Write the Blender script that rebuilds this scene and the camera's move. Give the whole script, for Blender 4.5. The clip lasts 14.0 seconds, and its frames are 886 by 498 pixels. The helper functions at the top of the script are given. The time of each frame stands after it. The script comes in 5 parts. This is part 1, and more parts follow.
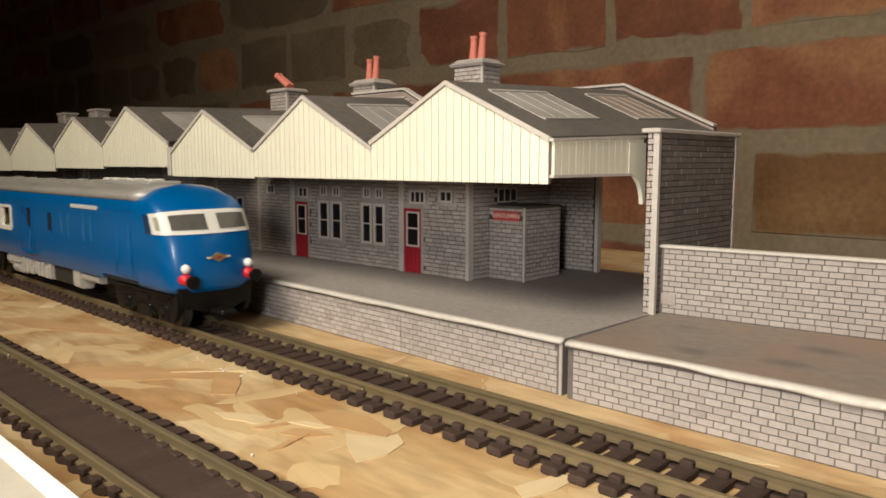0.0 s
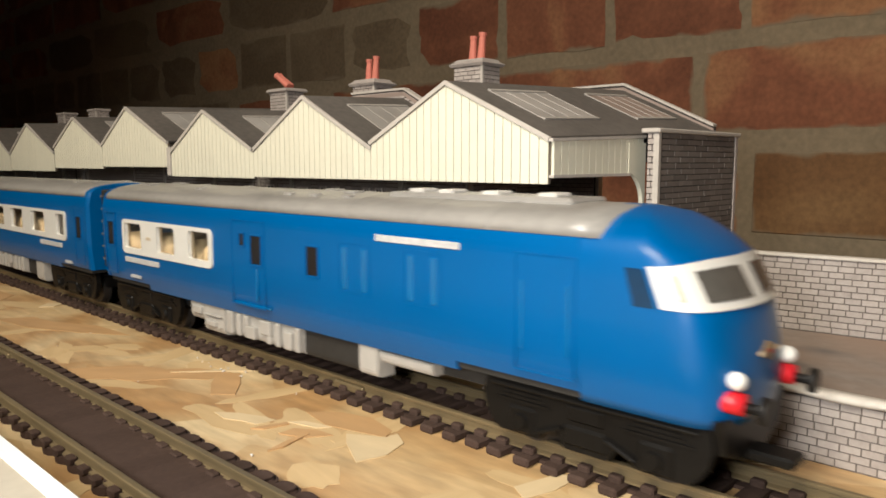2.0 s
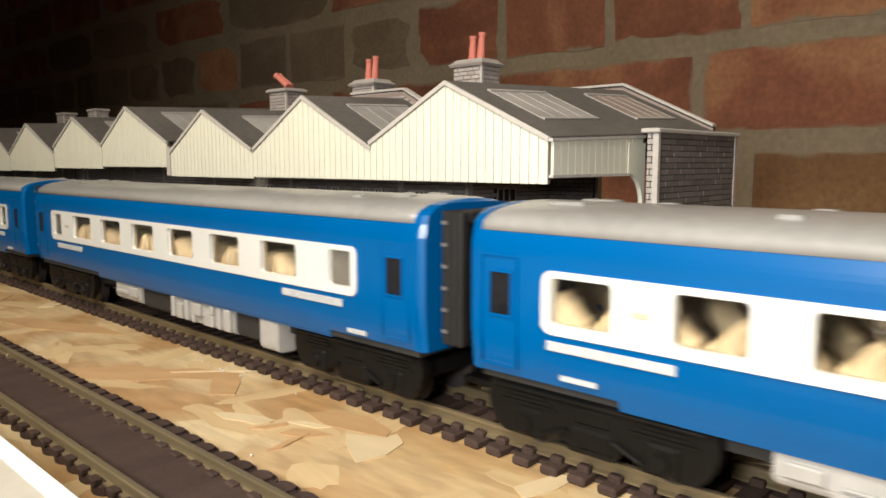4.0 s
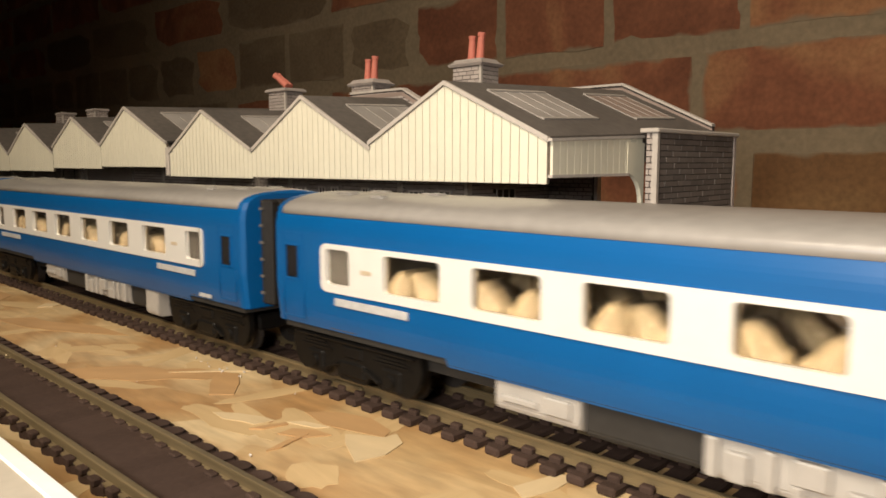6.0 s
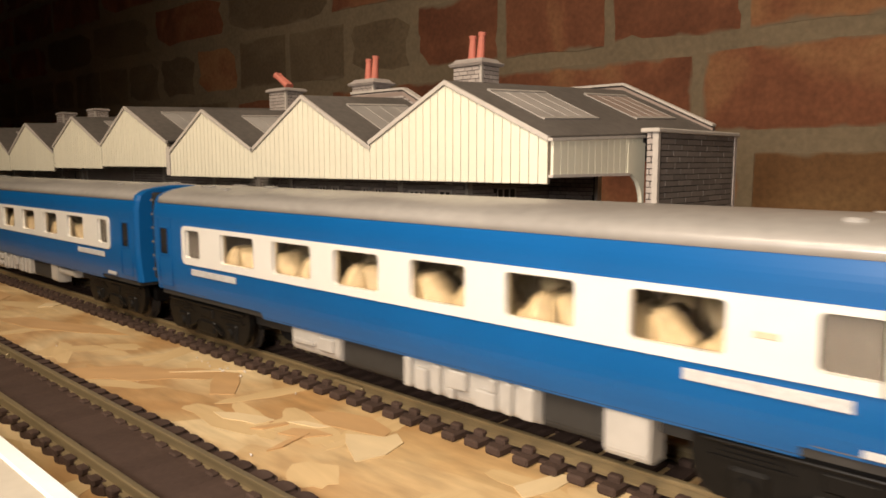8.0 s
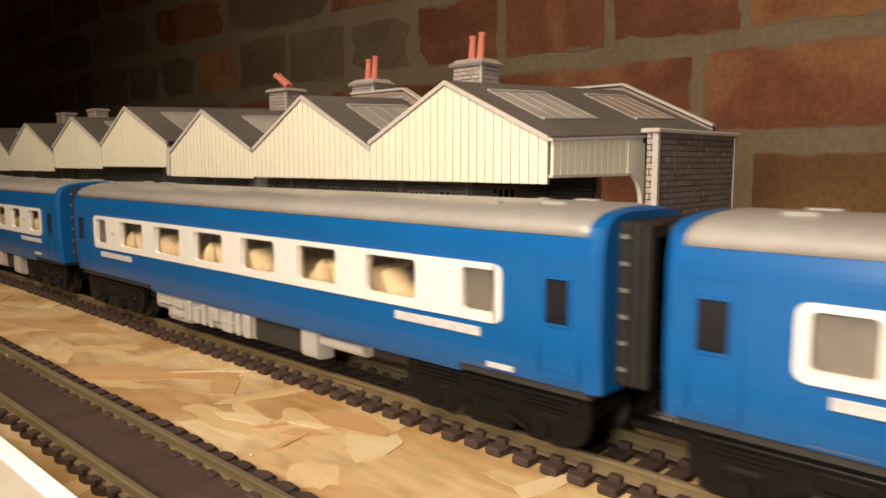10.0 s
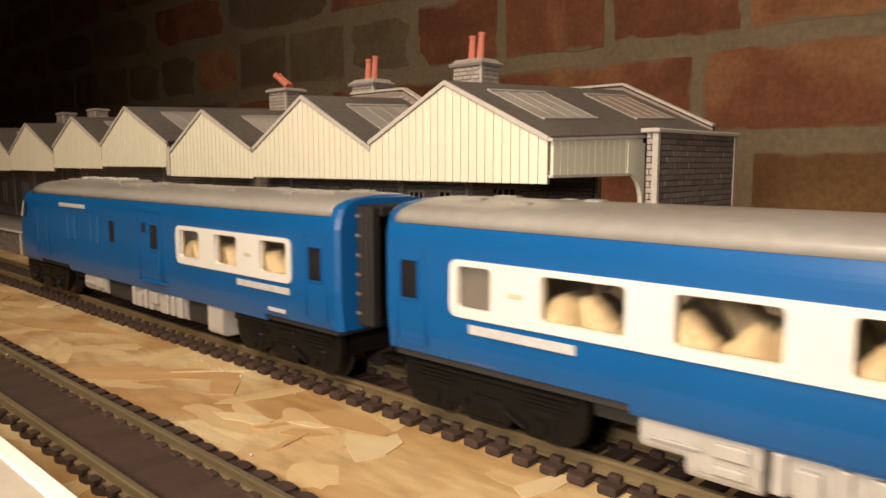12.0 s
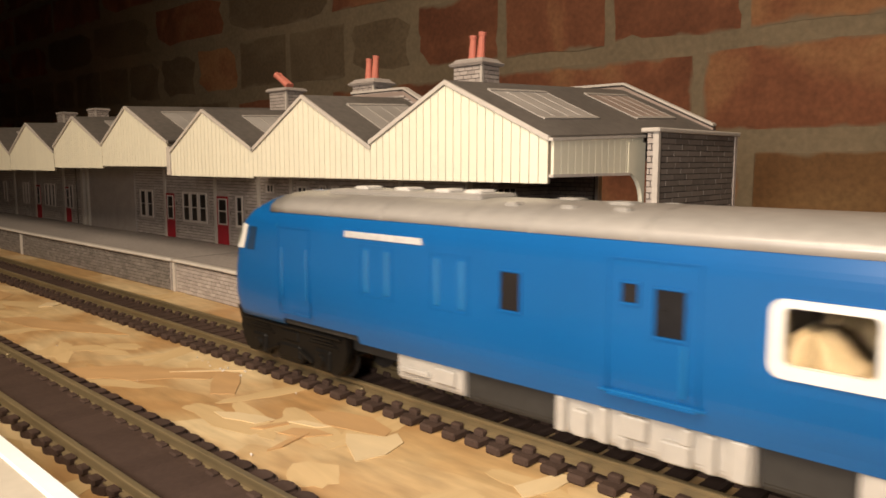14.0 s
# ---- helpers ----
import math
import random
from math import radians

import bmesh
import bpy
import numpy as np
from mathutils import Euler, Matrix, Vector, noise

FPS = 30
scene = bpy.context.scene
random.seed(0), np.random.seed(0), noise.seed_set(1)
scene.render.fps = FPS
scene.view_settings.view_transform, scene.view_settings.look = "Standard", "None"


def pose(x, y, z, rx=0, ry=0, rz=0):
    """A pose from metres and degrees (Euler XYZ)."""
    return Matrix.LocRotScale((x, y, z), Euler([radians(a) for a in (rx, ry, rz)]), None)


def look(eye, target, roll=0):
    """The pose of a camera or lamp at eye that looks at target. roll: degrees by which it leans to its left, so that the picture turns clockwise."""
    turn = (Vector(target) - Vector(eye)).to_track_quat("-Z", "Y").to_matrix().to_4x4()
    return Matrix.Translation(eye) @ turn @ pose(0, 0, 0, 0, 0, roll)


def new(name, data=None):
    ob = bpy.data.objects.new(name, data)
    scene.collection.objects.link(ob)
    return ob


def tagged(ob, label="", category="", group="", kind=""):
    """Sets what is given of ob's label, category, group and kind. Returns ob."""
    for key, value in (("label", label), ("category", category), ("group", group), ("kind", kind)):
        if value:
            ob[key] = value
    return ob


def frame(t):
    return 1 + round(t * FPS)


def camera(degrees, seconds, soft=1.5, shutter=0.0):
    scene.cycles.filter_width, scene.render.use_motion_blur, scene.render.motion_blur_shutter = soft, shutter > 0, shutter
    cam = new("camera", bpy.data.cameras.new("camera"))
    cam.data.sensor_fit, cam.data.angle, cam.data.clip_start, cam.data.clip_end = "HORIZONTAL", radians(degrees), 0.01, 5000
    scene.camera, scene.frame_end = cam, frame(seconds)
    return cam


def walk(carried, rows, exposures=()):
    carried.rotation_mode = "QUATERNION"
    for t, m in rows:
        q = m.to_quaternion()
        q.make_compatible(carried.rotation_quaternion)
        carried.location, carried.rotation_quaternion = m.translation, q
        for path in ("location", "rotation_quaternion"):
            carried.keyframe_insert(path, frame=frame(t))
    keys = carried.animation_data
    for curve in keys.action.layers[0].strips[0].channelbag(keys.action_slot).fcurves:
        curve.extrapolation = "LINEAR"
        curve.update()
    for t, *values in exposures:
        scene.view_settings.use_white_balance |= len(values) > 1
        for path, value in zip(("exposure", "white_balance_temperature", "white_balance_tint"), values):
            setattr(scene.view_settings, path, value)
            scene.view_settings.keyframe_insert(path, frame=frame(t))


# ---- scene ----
# A model railway on a chipboard table before a brick wall. Lengths below are in millimetres
# and become metres in part(); z = 0 is the top of the table.
MM = 0.001
cam = camera(62.2, 14.0, soft=1.7, shutter=0.5)


def aim(yaw, tilt):
    return pose(0, 0, 0.064, 83.244 + tilt, 0, 43.304 + yaw)


walk(cam, [(0.0, aim(0, 0)), (1.5, aim(-0.01, 0.0)), (3.0, aim(-0.04, 0)), (5.5, aim(-0.09, 0)), (6.5, aim(-0.125, 0)),
           (7.5, aim(-0.09, -0.01)), (8.2, aim(-0.07, -0.02)), (10.5, aim(-0.075, 0)), (11.0, aim(-0.07, -0.03)),
           (12.0, aim(-0.08, -0.01)), (13.0, aim(-0.05, -0.04)), (14.0, aim(-0.05, -0.04))],
     exposures=[(0.0, -0.18, 5860, 10), (0.2, 0.0, 5700, 10), (0.5, -0.04, 5700, 10), (1.0, 0.0, 5640, 10), (1.5, -0.04, 5640, 10), (2.0, -0.16, 5770, 10), (2.5, -0.18, 5530, 9), (3.0, -0.06, 5560, 9),
                (5.5, -0.14, 5870, 12), (6.0, -0.36, 6330, 14), (6.5, -0.40, 6510, 16), (7.0, -0.32, 6510, 16), (7.5, -0.22, 6590, 17), (8.0, -0.26, 6570, 17), (8.2, -0.24, 6570, 17),
                (10.3, -0.24, 6610, 17), (10.5, -0.46, 6670, 17), (11.0, -0.30, 6590, 17), (11.5, -0.26, 6550, 15), (12.0, -0.36, 6750, 17), (12.5, -0.56, 7170, 17), (13.0, -0.30, 6930, 17),
                (13.5, -0.22, 6590, 17), (14.0, -0.24, 6630, 17)])

# ---- light: a small torch beside the lens and a hanging lamp, in a closed room ----
world = bpy.data.worlds.new("room_dusk")
world.use_nodes = True
world.node_tree.nodes["Background"].inputs[0].default_value = (1.0, 0.75, 0.5, 1)
world.node_tree.nodes["Background"].inputs[1].default_value = 0.022
scene.world = world


def lamp(name, eye, target, size, watts, colour, spread=180):
    data = bpy.data.lights.new(name, "AREA")
    data.shape, data.size, data.energy, data.color = "DISK", size, watts, colour
    data.spread = radians(spread)
    ob = new(name, data)
    ob.matrix_basis = look(eye, target)
    return ob


lamp("phone_torch", (-0.020, -0.06, 0.090), (-0.13, 0.2, 0.062), 0.04, 0.37, (1.0, 0.93, 0.82), 150)
lamp("room_lamp", (-0.05, -0.48, 0.68), (-0.13, 0.06, 0.0), 0.5, 4.25, (1.0, 0.848, 0.632), 98)


# ---- materials ----
def material(name, colour, rough=0.6, metal=0.0, vary=0.12, grain=400.0, blotch=30.0, bump=0.15, spread=0.0, island=False, coat=0.0, tint=None, stretch=(1, 1, 1), spec=0.5):
    """colour with variation at two scales, fine relief, and a shade per piece."""
    m = bpy.data.materials.new(name)
    m.use_nodes = True
    t = m.node_tree
    n, link = t.nodes, t.links.new
    b = n["Principled BSDF"]
    b.inputs["Roughness"].default_value, b.inputs["Metallic"].default_value = rough, metal
    b.inputs["Coat Weight"].default_value, b.inputs["Coat Roughness"].default_value = coat, 0.12
    b.inputs["Specular IOR Level"].default_value = spec
    co = n.new("ShaderNodeTexCoord")
    mp = n.new("ShaderNodeMapping")
    mp.inputs["Scale"].default_value = stretch
    link(co.outputs["Object"], mp.inputs["Vector"])
    info = n.new("ShaderNodeNewGeometry") if island else n.new("ShaderNodeObjectInfo")
    rnd = info.outputs["Random Per Island" if island else "Random"]
    add = n.new("ShaderNodeVectorMath")
    mul = n.new("ShaderNodeMath")
    mul.operation, mul.inputs[1].default_value = "MULTIPLY", 7.0
    link(rnd, mul.inputs[0])
    link(mp.outputs[0], add.inputs[0])
    link(mul.outputs[0], add.inputs[1])
    fine, wide = n.new("ShaderNodeTexNoise"), n.new("ShaderNodeTexNoise")
    fine.inputs["Scale"].default_value, wide.inputs["Scale"].default_value = grain, blotch
    fine.inputs["Detail"].default_value, wide.inputs["Detail"].default_value = 4, 3
    link(add.outputs[0], fine.inputs["Vector"])
    link(add.outputs[0], wide.inputs["Vector"])
    mix = n.new("ShaderNodeMath")
    mix.operation = "ADD"
    link(fine.outputs["Fac"], mix.inputs[0])
    link(wide.outputs["Fac"], mix.inputs[1])
    sp = n.new("ShaderNodeMath")
    sp.operation, sp.inputs[1].default_value = "MULTIPLY_ADD", spread * 2
    link(rnd, sp.inputs[0])
    link(mix.outputs[0], sp.inputs[2])
    rg = n.new("ShaderNodeMapRange")
    rg.inputs["From Min"].default_value, rg.inputs["From Max"].default_value = 0.6, 1.4 + spread * 2
    link(sp.outputs[0], rg.inputs["Value"])
    ramp = n.new("ShaderNodeMix")
    ramp.data_type = "RGBA"
    lo = [c * (1 - vary) for c in colour]
    hi = [min(1, c * (1 + vary)) for c in (tint or colour)]
    ramp.inputs["A"].default_value, ramp.inputs["B"].default_value = (*lo, 1), (*hi, 1)
    link(rg.outputs[0], ramp.inputs["Factor"])
    link(ramp.outputs["Result"], b.inputs["Base Color"])
    rr = n.new("ShaderNodeMapRange")
    rr.inputs["To Min"].default_value, rr.inputs["To Max"].default_value = max(0.03, rough - 0.08), min(1, rough + 0.08)
    link(wide.outputs["Fac"], rr.inputs["Value"])
    link(rr.outputs[0], b.inputs["Roughness"])
    if bump:
        bp = n.new("ShaderNodeBump")
        bp.inputs["Strength"].default_value, bp.inputs["Distance"].default_value = bump, 0.0004
        link(fine.outputs["Fac"], bp.inputs["Height"])
        link(bp.outputs[0], b.inputs["Normal"])
    return m


def glass_material(name, tint, rough=0.08):
    m = bpy.data.materials.new(name)
    m.use_nodes = True
    b = m.node_tree.nodes["Principled BSDF"]
    b.inputs["Base Color"].default_value = (*tint, 1)
    b.inputs["Transmission Weight"].default_value, b.inputs["Roughness"].default_value, b.inputs["IOR"].default_value = 1.0, rough, 1.2
    return m


M = {
    "mortar": material("wall_mortar", (0.225, 0.176, 0.112), 0.95, vary=0.25, grain=220, blotch=14, bump=0.9),
    "room": material("room_plaster", (0.60, 0.50, 0.38), 0.9, vary=0.15, grain=60, blotch=3),
    "flake": material("wood_flake", (0.48, 0.332, 0.155), 0.6, vary=0.13, grain=420, blotch=90, bump=0.25, spread=0.25, tint=(0.54, 0.39, 0.20), stretch=(0.12, 1, 1)),
    "cream_flake": material("cream_wood_flake", (0.58, 0.45, 0.26), 0.55, vary=0.12, grain=260, blotch=60, stretch=(0.3, 1, 1)),
    "brown_flake": material("brown_wood_flake", (0.44, 0.268, 0.118), 0.6, vary=0.14, grain=260, blotch=60, stretch=(0.3, 1, 1)),
    "sleeper": material("sleeper_plastic", (0.056, 0.037, 0.029), 0.9, vary=0.25, grain=700, blotch=60, spread=0.2, bump=0.3, spec=0.06),
    "rail": material("tarnished_rail", (0.215, 0.165, 0.088), 0.45, metal=0.45, vary=0.25, grain=300, blotch=50, bump=0.2, stretch=(0.15, 1, 1)),
    "stone": material("printed_stone", (0.32, 0.278, 0.25), 0.8, vary=0.12, grain=900, blotch=120, bump=0.12, spread=0.2, tint=(0.40, 0.355, 0.32)),
    "stonej": material("printed_stone_joined", (0.33, 0.285, 0.255), 0.8, vary=0.14, grain=900, blotch=120, bump=0.12, spread=0.35, tint=(0.46, 0.405, 0.365), island=True),
    "shaded_stone": material("shade_darkened_stone", (0.135, 0.115, 0.10), 0.85, vary=0.18, grain=800, blotch=100, bump=0.15, spread=0.35, tint=(0.20, 0.172, 0.15), island=True),
    "pjoint": material("pale_printed_joint", (0.125, 0.106, 0.094), 0.9, vary=0.2, grain=700, blotch=90),
    "mottled_stone": material("dark_mottled_stone", (0.115, 0.098, 0.084), 0.85, vary=0.3, grain=500, blotch=26, bump=0.12, spread=0.2, tint=(0.225, 0.198, 0.174), island=True),
    "joint": material("printed_joint", (0.062, 0.052, 0.046), 0.9, vary=0.2, grain=700, blotch=90),
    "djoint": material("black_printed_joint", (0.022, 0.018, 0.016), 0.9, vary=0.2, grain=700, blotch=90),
    "card": material("pale_card_edge", (0.50, 0.455, 0.40), 0.75, vary=0.12, grain=500, blotch=60, bump=0.2),
    "tarmac": material("grey_platform_card", (0.27, 0.24, 0.218), 0.75, vary=0.13, grain=500, blotch=14, bump=0.12, tint=(0.33, 0.295, 0.265)),
    "coping": material("white_coping_card", (0.53, 0.485, 0.425), 0.7, vary=0.14, grain=500, blotch=45, bump=0.25),
    "cream": material("cream_plank", (0.77, 0.735, 0.58), 0.65, vary=0.06, grain=500, blotch=60, bump=0.08, spread=0.15),
    "gap": material("plank_joint", (0.13, 0.105, 0.075), 0.9),
    "slate": material("grey_roof_card", (0.082, 0.073, 0.063), 0.75, vary=0.16, grain=400, blotch=30, bump=0.15, tint=(0.115, 0.10, 0.086)),
    "skyl": material("skylight_print", (0.36, 0.338, 0.31), 0.35, vary=0.3, grain=60, blotch=40),
    "skyp": material("pinkish_skylight_print", (0.30, 0.235, 0.20), 0.4, vary=0.2, grain=60, blotch=40),
    "skyf": material("skylight_bar", (0.34, 0.31, 0.275), 0.7),
    "pot": material("terracotta_pot", (0.58, 0.185, 0.13), 0.7, vary=0.15, bump=0.1),
    "red": material("red_door_print", (0.34, 0.012, 0.022), 0.6, vary=0.12),
    "sign": material("red_sign_board", (0.42, 0.05, 0.04), 0.6, vary=0.1),
    "signtext": material("sign_lettering", (0.75, 0.66, 0.55), 0.7),
    "pale": material("pale_frame_print", (0.58, 0.52, 0.47), 0.7, vary=0.1),
    "dark": material("dark_pane", (0.012, 0.010, 0.010), 0.3, vary=0.3),
    "blue": material("glossy_blue_paint", (0.0015, 0.086, 0.272), 0.36, vary=0.07, grain=60, blotch=14, bump=0.02, coat=0.16, spec=0.3),
    "white": material("cream_white_paint", (0.66, 0.645, 0.595), 0.35, vary=0.04, grain=200, blotch=30, bump=0.03),
    "roof": material("silver_grey_roof_paint", (0.275, 0.26, 0.236), 0.37, vary=0.14, grain=350, blotch=35, bump=0.1, coat=0.22),
    "roofd": material("roof_detail_paint", (0.55, 0.525, 0.48), 0.4, vary=0.12),
    "black": material("black_plastic", (0.0075, 0.0068, 0.006), 0.4, vary=0.25, grain=500, blotch=60, bump=0.15, spec=0.13),
    "gang": material("black_gangway_rubber", (0.020, 0.018, 0.016), 0.55, vary=0.25, spec=0.2),
    "under": material("grey_underframe_plastic", (0.030, 0.028, 0.025), 0.65, vary=0.2, spec=0.25),
    "equip": material("pale_grey_equipment", (0.38, 0.36, 0.325), 0.5, vary=0.12, grain=300, blotch=70, bump=0.2),
    "seat": material("beige_seat_plastic", (0.29, 0.225, 0.13), 0.6, vary=0.25),
    "stay": material("pale_gangway_stay", (0.12, 0.112, 0.10), 0.5, vary=0.15),
    "seatback": material("grey_partition", (0.085, 0.077, 0.068), 0.6),
    "floor_in": material("coach_floor_plastic", (0.27, 0.205, 0.125), 0.7),
    "label": material("pale_lettering_strip", (0.46, 0.46, 0.45), 0.5, vary=0.25, grain=2600, blotch=700, bump=0, stretch=(1, 0.3, 1)),
    # lighter than the body paint: glints on raised mouldings are put into the colour
    "panel": material("glint_blue_moulding", (0.006, 0.112, 0.305), 0.24, vary=0.1, coat=0.4),
    "redlamp": material("red_buffer_shroud", (0.55, 0.012, 0.02), 0.4),
    "steel": material("wheel_steel", (0.06, 0.052, 0.045), 0.5, metal=0.5),
    "gold": material("gilt_emblem", (0.22, 0.15, 0.075), 0.45, metal=0.2),
    "badge": material("faded_gilt_badge", (0.52, 0.43, 0.30), 0.5),
    "crumb": material("pale_crumb", (0.62, 0.57, 0.50), 0.8),
    "glass": glass_material("clear_window", (0.84, 0.80, 0.72)),
    "windscreen": material("smoked_windscreen", (0.085, 0.08, 0.07), 0.25, vary=0.2, coat=0.2),
    "quarter": material("corner_pane", (0.30, 0.31, 0.22), 0.3, vary=0.2, coat=0.2),
    "dim_pane": material("dim_window_pane", (0.010, 0.010, 0.012), 0.2, vary=0.3, spec=0.3),
    "cab_pane": material("navy_cab_pane", (0.005, 0.030, 0.075), 0.2, vary=0.2),
    "edge_white": material("bright_white_card", (0.76, 0.74, 0.69), 0.7, vary=0.05),
    "fore": material("cream_platform_card", (0.43, 0.385, 0.305), 0.8, vary=0.1, grain=300, blotch=40),
}


def osb_material():
    """Pressed wood strands lying in all directions under a clear varnish."""
    m = bpy.data.materials.new("strand_board")
    m.use_nodes = True
    t = m.node_tree
    n, link = t.nodes, t.links.new
    b = n["Principled BSDF"]
    co = n.new("ShaderNodeTexCoord")
    base = None
    for k, (turn, scale) in enumerate(((20, 17), (75, 22), (-40, 30))):
        mp = n.new("ShaderNodeMapping")
        mp.inputs["Rotation"].default_value = (0, 0, radians(turn))
        mp.inputs["Scale"].default_value = (0.4, 1.0, 1.0)
        link(co.outputs["Object"], mp.inputs["Vector"])
        w = n.new("ShaderNodeTexNoise")
        w.inputs["Scale"].default_value = 60
        link(mp.outputs[0], w.inputs["Vector"])
        ad = n.new("ShaderNodeVectorMath")
        ad.operation = "MULTIPLY_ADD"
        ad.inputs[1].default_value = (0.012, 0.012, 0)
        link(w.outputs["Color"], ad.inputs[0])
        link(mp.outputs[0], ad.inputs[2])
        v = n.new("ShaderNodeTexVoronoi")
        v.inputs["Scale"].default_value = scale
        link(ad.outputs[0], v.inputs["Vector"])
        sep = n.new("ShaderNodeSeparateColor")
        link(v.outputs["Color"], sep.inputs[0])
        r = n.new("ShaderNodeValToRGB")
        e = r.color_ramp.elements
        e[0].color, e[1].color = (0.435, 0.284, 0.122, 1), (0.625, 0.487, 0.275, 1)
        e[0].position, e[1].position = 0.0, 1.0
        mid = e.new(0.55)
        mid.color = (0.55, 0.388, 0.192, 1)
        link(sep.outputs[0], r.inputs[0])
        if base is None:
            base = r.outputs[0]
        else:
            gate = n.new("ShaderNodeMath")
            gate.operation, gate.inputs[1].default_value = "GREATER_THAN", 0.55
            link(sep.outputs[1], gate.inputs[0])
            mx = n.new("ShaderNodeMix")
            mx.data_type = "RGBA"
            link(gate.outputs[0], mx.inputs["Factor"])
            link(base, mx.inputs["A"])
            link(r.outputs[0], mx.inputs["B"])
            base = mx.outputs["Result"]
    g = n.new("ShaderNodeTexNoise")
    g.inputs["Scale"].default_value, g.inputs["Detail"].default_value = 320, 5
    gp = n.new("ShaderNodeMapping")
    gp.inputs["Scale"].default_value, gp.inputs["Rotation"].default_value = (0.22, 1.0, 1.0), (0, 0, radians(25))
    link(co.outputs["Object"], gp.inputs["Vector"])
    link(gp.outputs[0], g.inputs["Vector"])
    gm = n.new("ShaderNodeMapRange")
    gm.inputs["From Min"].default_value, gm.inputs["From Max"].default_value = 0.25, 0.75
    gm.inputs["To Min"].default_value, gm.inputs["To Max"].default_value = 0.72, 1.14
    link(g.outputs["Fac"], gm.inputs["Value"])
    sc = n.new("ShaderNodeVectorMath")
    sc.operation = "SCALE"
    cl = n.new("ShaderNodeTexNoise")
    cl.inputs["Scale"].default_value, cl.inputs["Detail"].default_value, cl.inputs["Distortion"].default_value = 16, 4, 1.0
    link(co.outputs["Object"], cl.inputs["Vector"])
    cm = n.new("ShaderNodeMapRange")
    cm.inputs["From Min"].default_value, cm.inputs["From Max"].default_value, cm.inputs["To Max"].default_value = 0.41, 0.62, 0.9
    link(cl.outputs["Fac"], cm.inputs["Value"])
    warm = n.new("ShaderNodeMix")
    warm.data_type = "RGBA"
    warm.inputs["B"].default_value = (0.395, 0.222, 0.084, 1)
    link(cm.outputs[0], warm.inputs["Factor"])
    link(base, warm.inputs["A"])
    link(warm.outputs["Result"], sc.inputs[0])
    link(gm.outputs[0], sc.inputs["Scale"])
    link(sc.outputs[0], b.inputs["Base Color"])
    b.inputs["Roughness"].default_value = 0.5
    bp = n.new("ShaderNodeBump")
    bp.inputs["Strength"].default_value, bp.inputs["Distance"].default_value = 0.35, 0.0005
    link(g.outputs["Fac"], bp.inputs["Height"])
    link(bp.outputs[0], b.inputs["Normal"])
    return m


M["osb"] = osb_material()


def stained_deck():
    """Grey-brown card, rubbed reddish in clouds, with a few dark round stains."""
    m = bpy.data.materials.new("stained_platform_card")
    m.use_nodes = True
    t = m.node_tree
    n, link = t.nodes, t.links.new
    b = n["Principled BSDF"]
    co = n.new("ShaderNodeTexCoord")

    def cloud(scale, detail=4, distort=0.0):
        w = n.new("ShaderNodeTexNoise")
        w.inputs["Scale"].default_value, w.inputs["Detail"].default_value, w.inputs["Distortion"].default_value = scale, detail, distort
        link(co.outputs["Object"], w.inputs["Vector"])
        return w.outputs["Fac"]

    def blend(a, colour, fac, lo, hi):
        rg = n.new("ShaderNodeMapRange")
        rg.inputs["From Min"].default_value, rg.inputs["From Max"].default_value = lo, hi
        link(fac, rg.inputs["Value"])
        mx = n.new("ShaderNodeMix")
        mx.data_type = "RGBA"
        mx.inputs["B"].default_value = (*colour, 1)
        link(rg.outputs[0], mx.inputs["Factor"])
        if isinstance(a, tuple):
            mx.inputs["A"].default_value = (*a, 1)
        else:
            link(a, mx.inputs["A"])
        return mx.outputs["Result"]
    col = blend((0.190, 0.158, 0.132), (0.235, 0.198, 0.168), cloud(300), 0.35, 0.65)
    col = blend(col, (0.250, 0.172, 0.124), cloud(22, 5, 0.6), 0.42, 0.66)
    warp = cloud(90, 3)
    for x, y, size in ((-191, 13, 7), (-170, 17, 8), (-166, 36, 9), (-205, 38, 6)):
        mp = n.new("ShaderNodeMapping")
        mp.inputs["Location"].default_value = (-x * MM, -y * MM * 1.6, 0)
        mp.inputs["Scale"].default_value = (1, 1.6, 0)
        link(co.outputs["Object"], mp.inputs["Vector"])
        ln = n.new("ShaderNodeVectorMath")
        ln.operation = "LENGTH"
        link(mp.outputs[0], ln.inputs[0])
        ad = n.new("ShaderNodeMath")
        ad.operation, ad.inputs[1].default_value = "MULTIPLY_ADD", 0.008
        link(warp, ad.inputs[0])
        link(ln.outputs["Value"], ad.inputs[2])
        col = blend(col, (0.115, 0.098, 0.088), ad.outputs[0], size * MM + 0.004, 0.4 * size * MM)
    link(col, b.inputs["Base Color"])
    b.inputs["Roughness"].default_value = 0.6
    return m


M["tan"] = stained_deck()


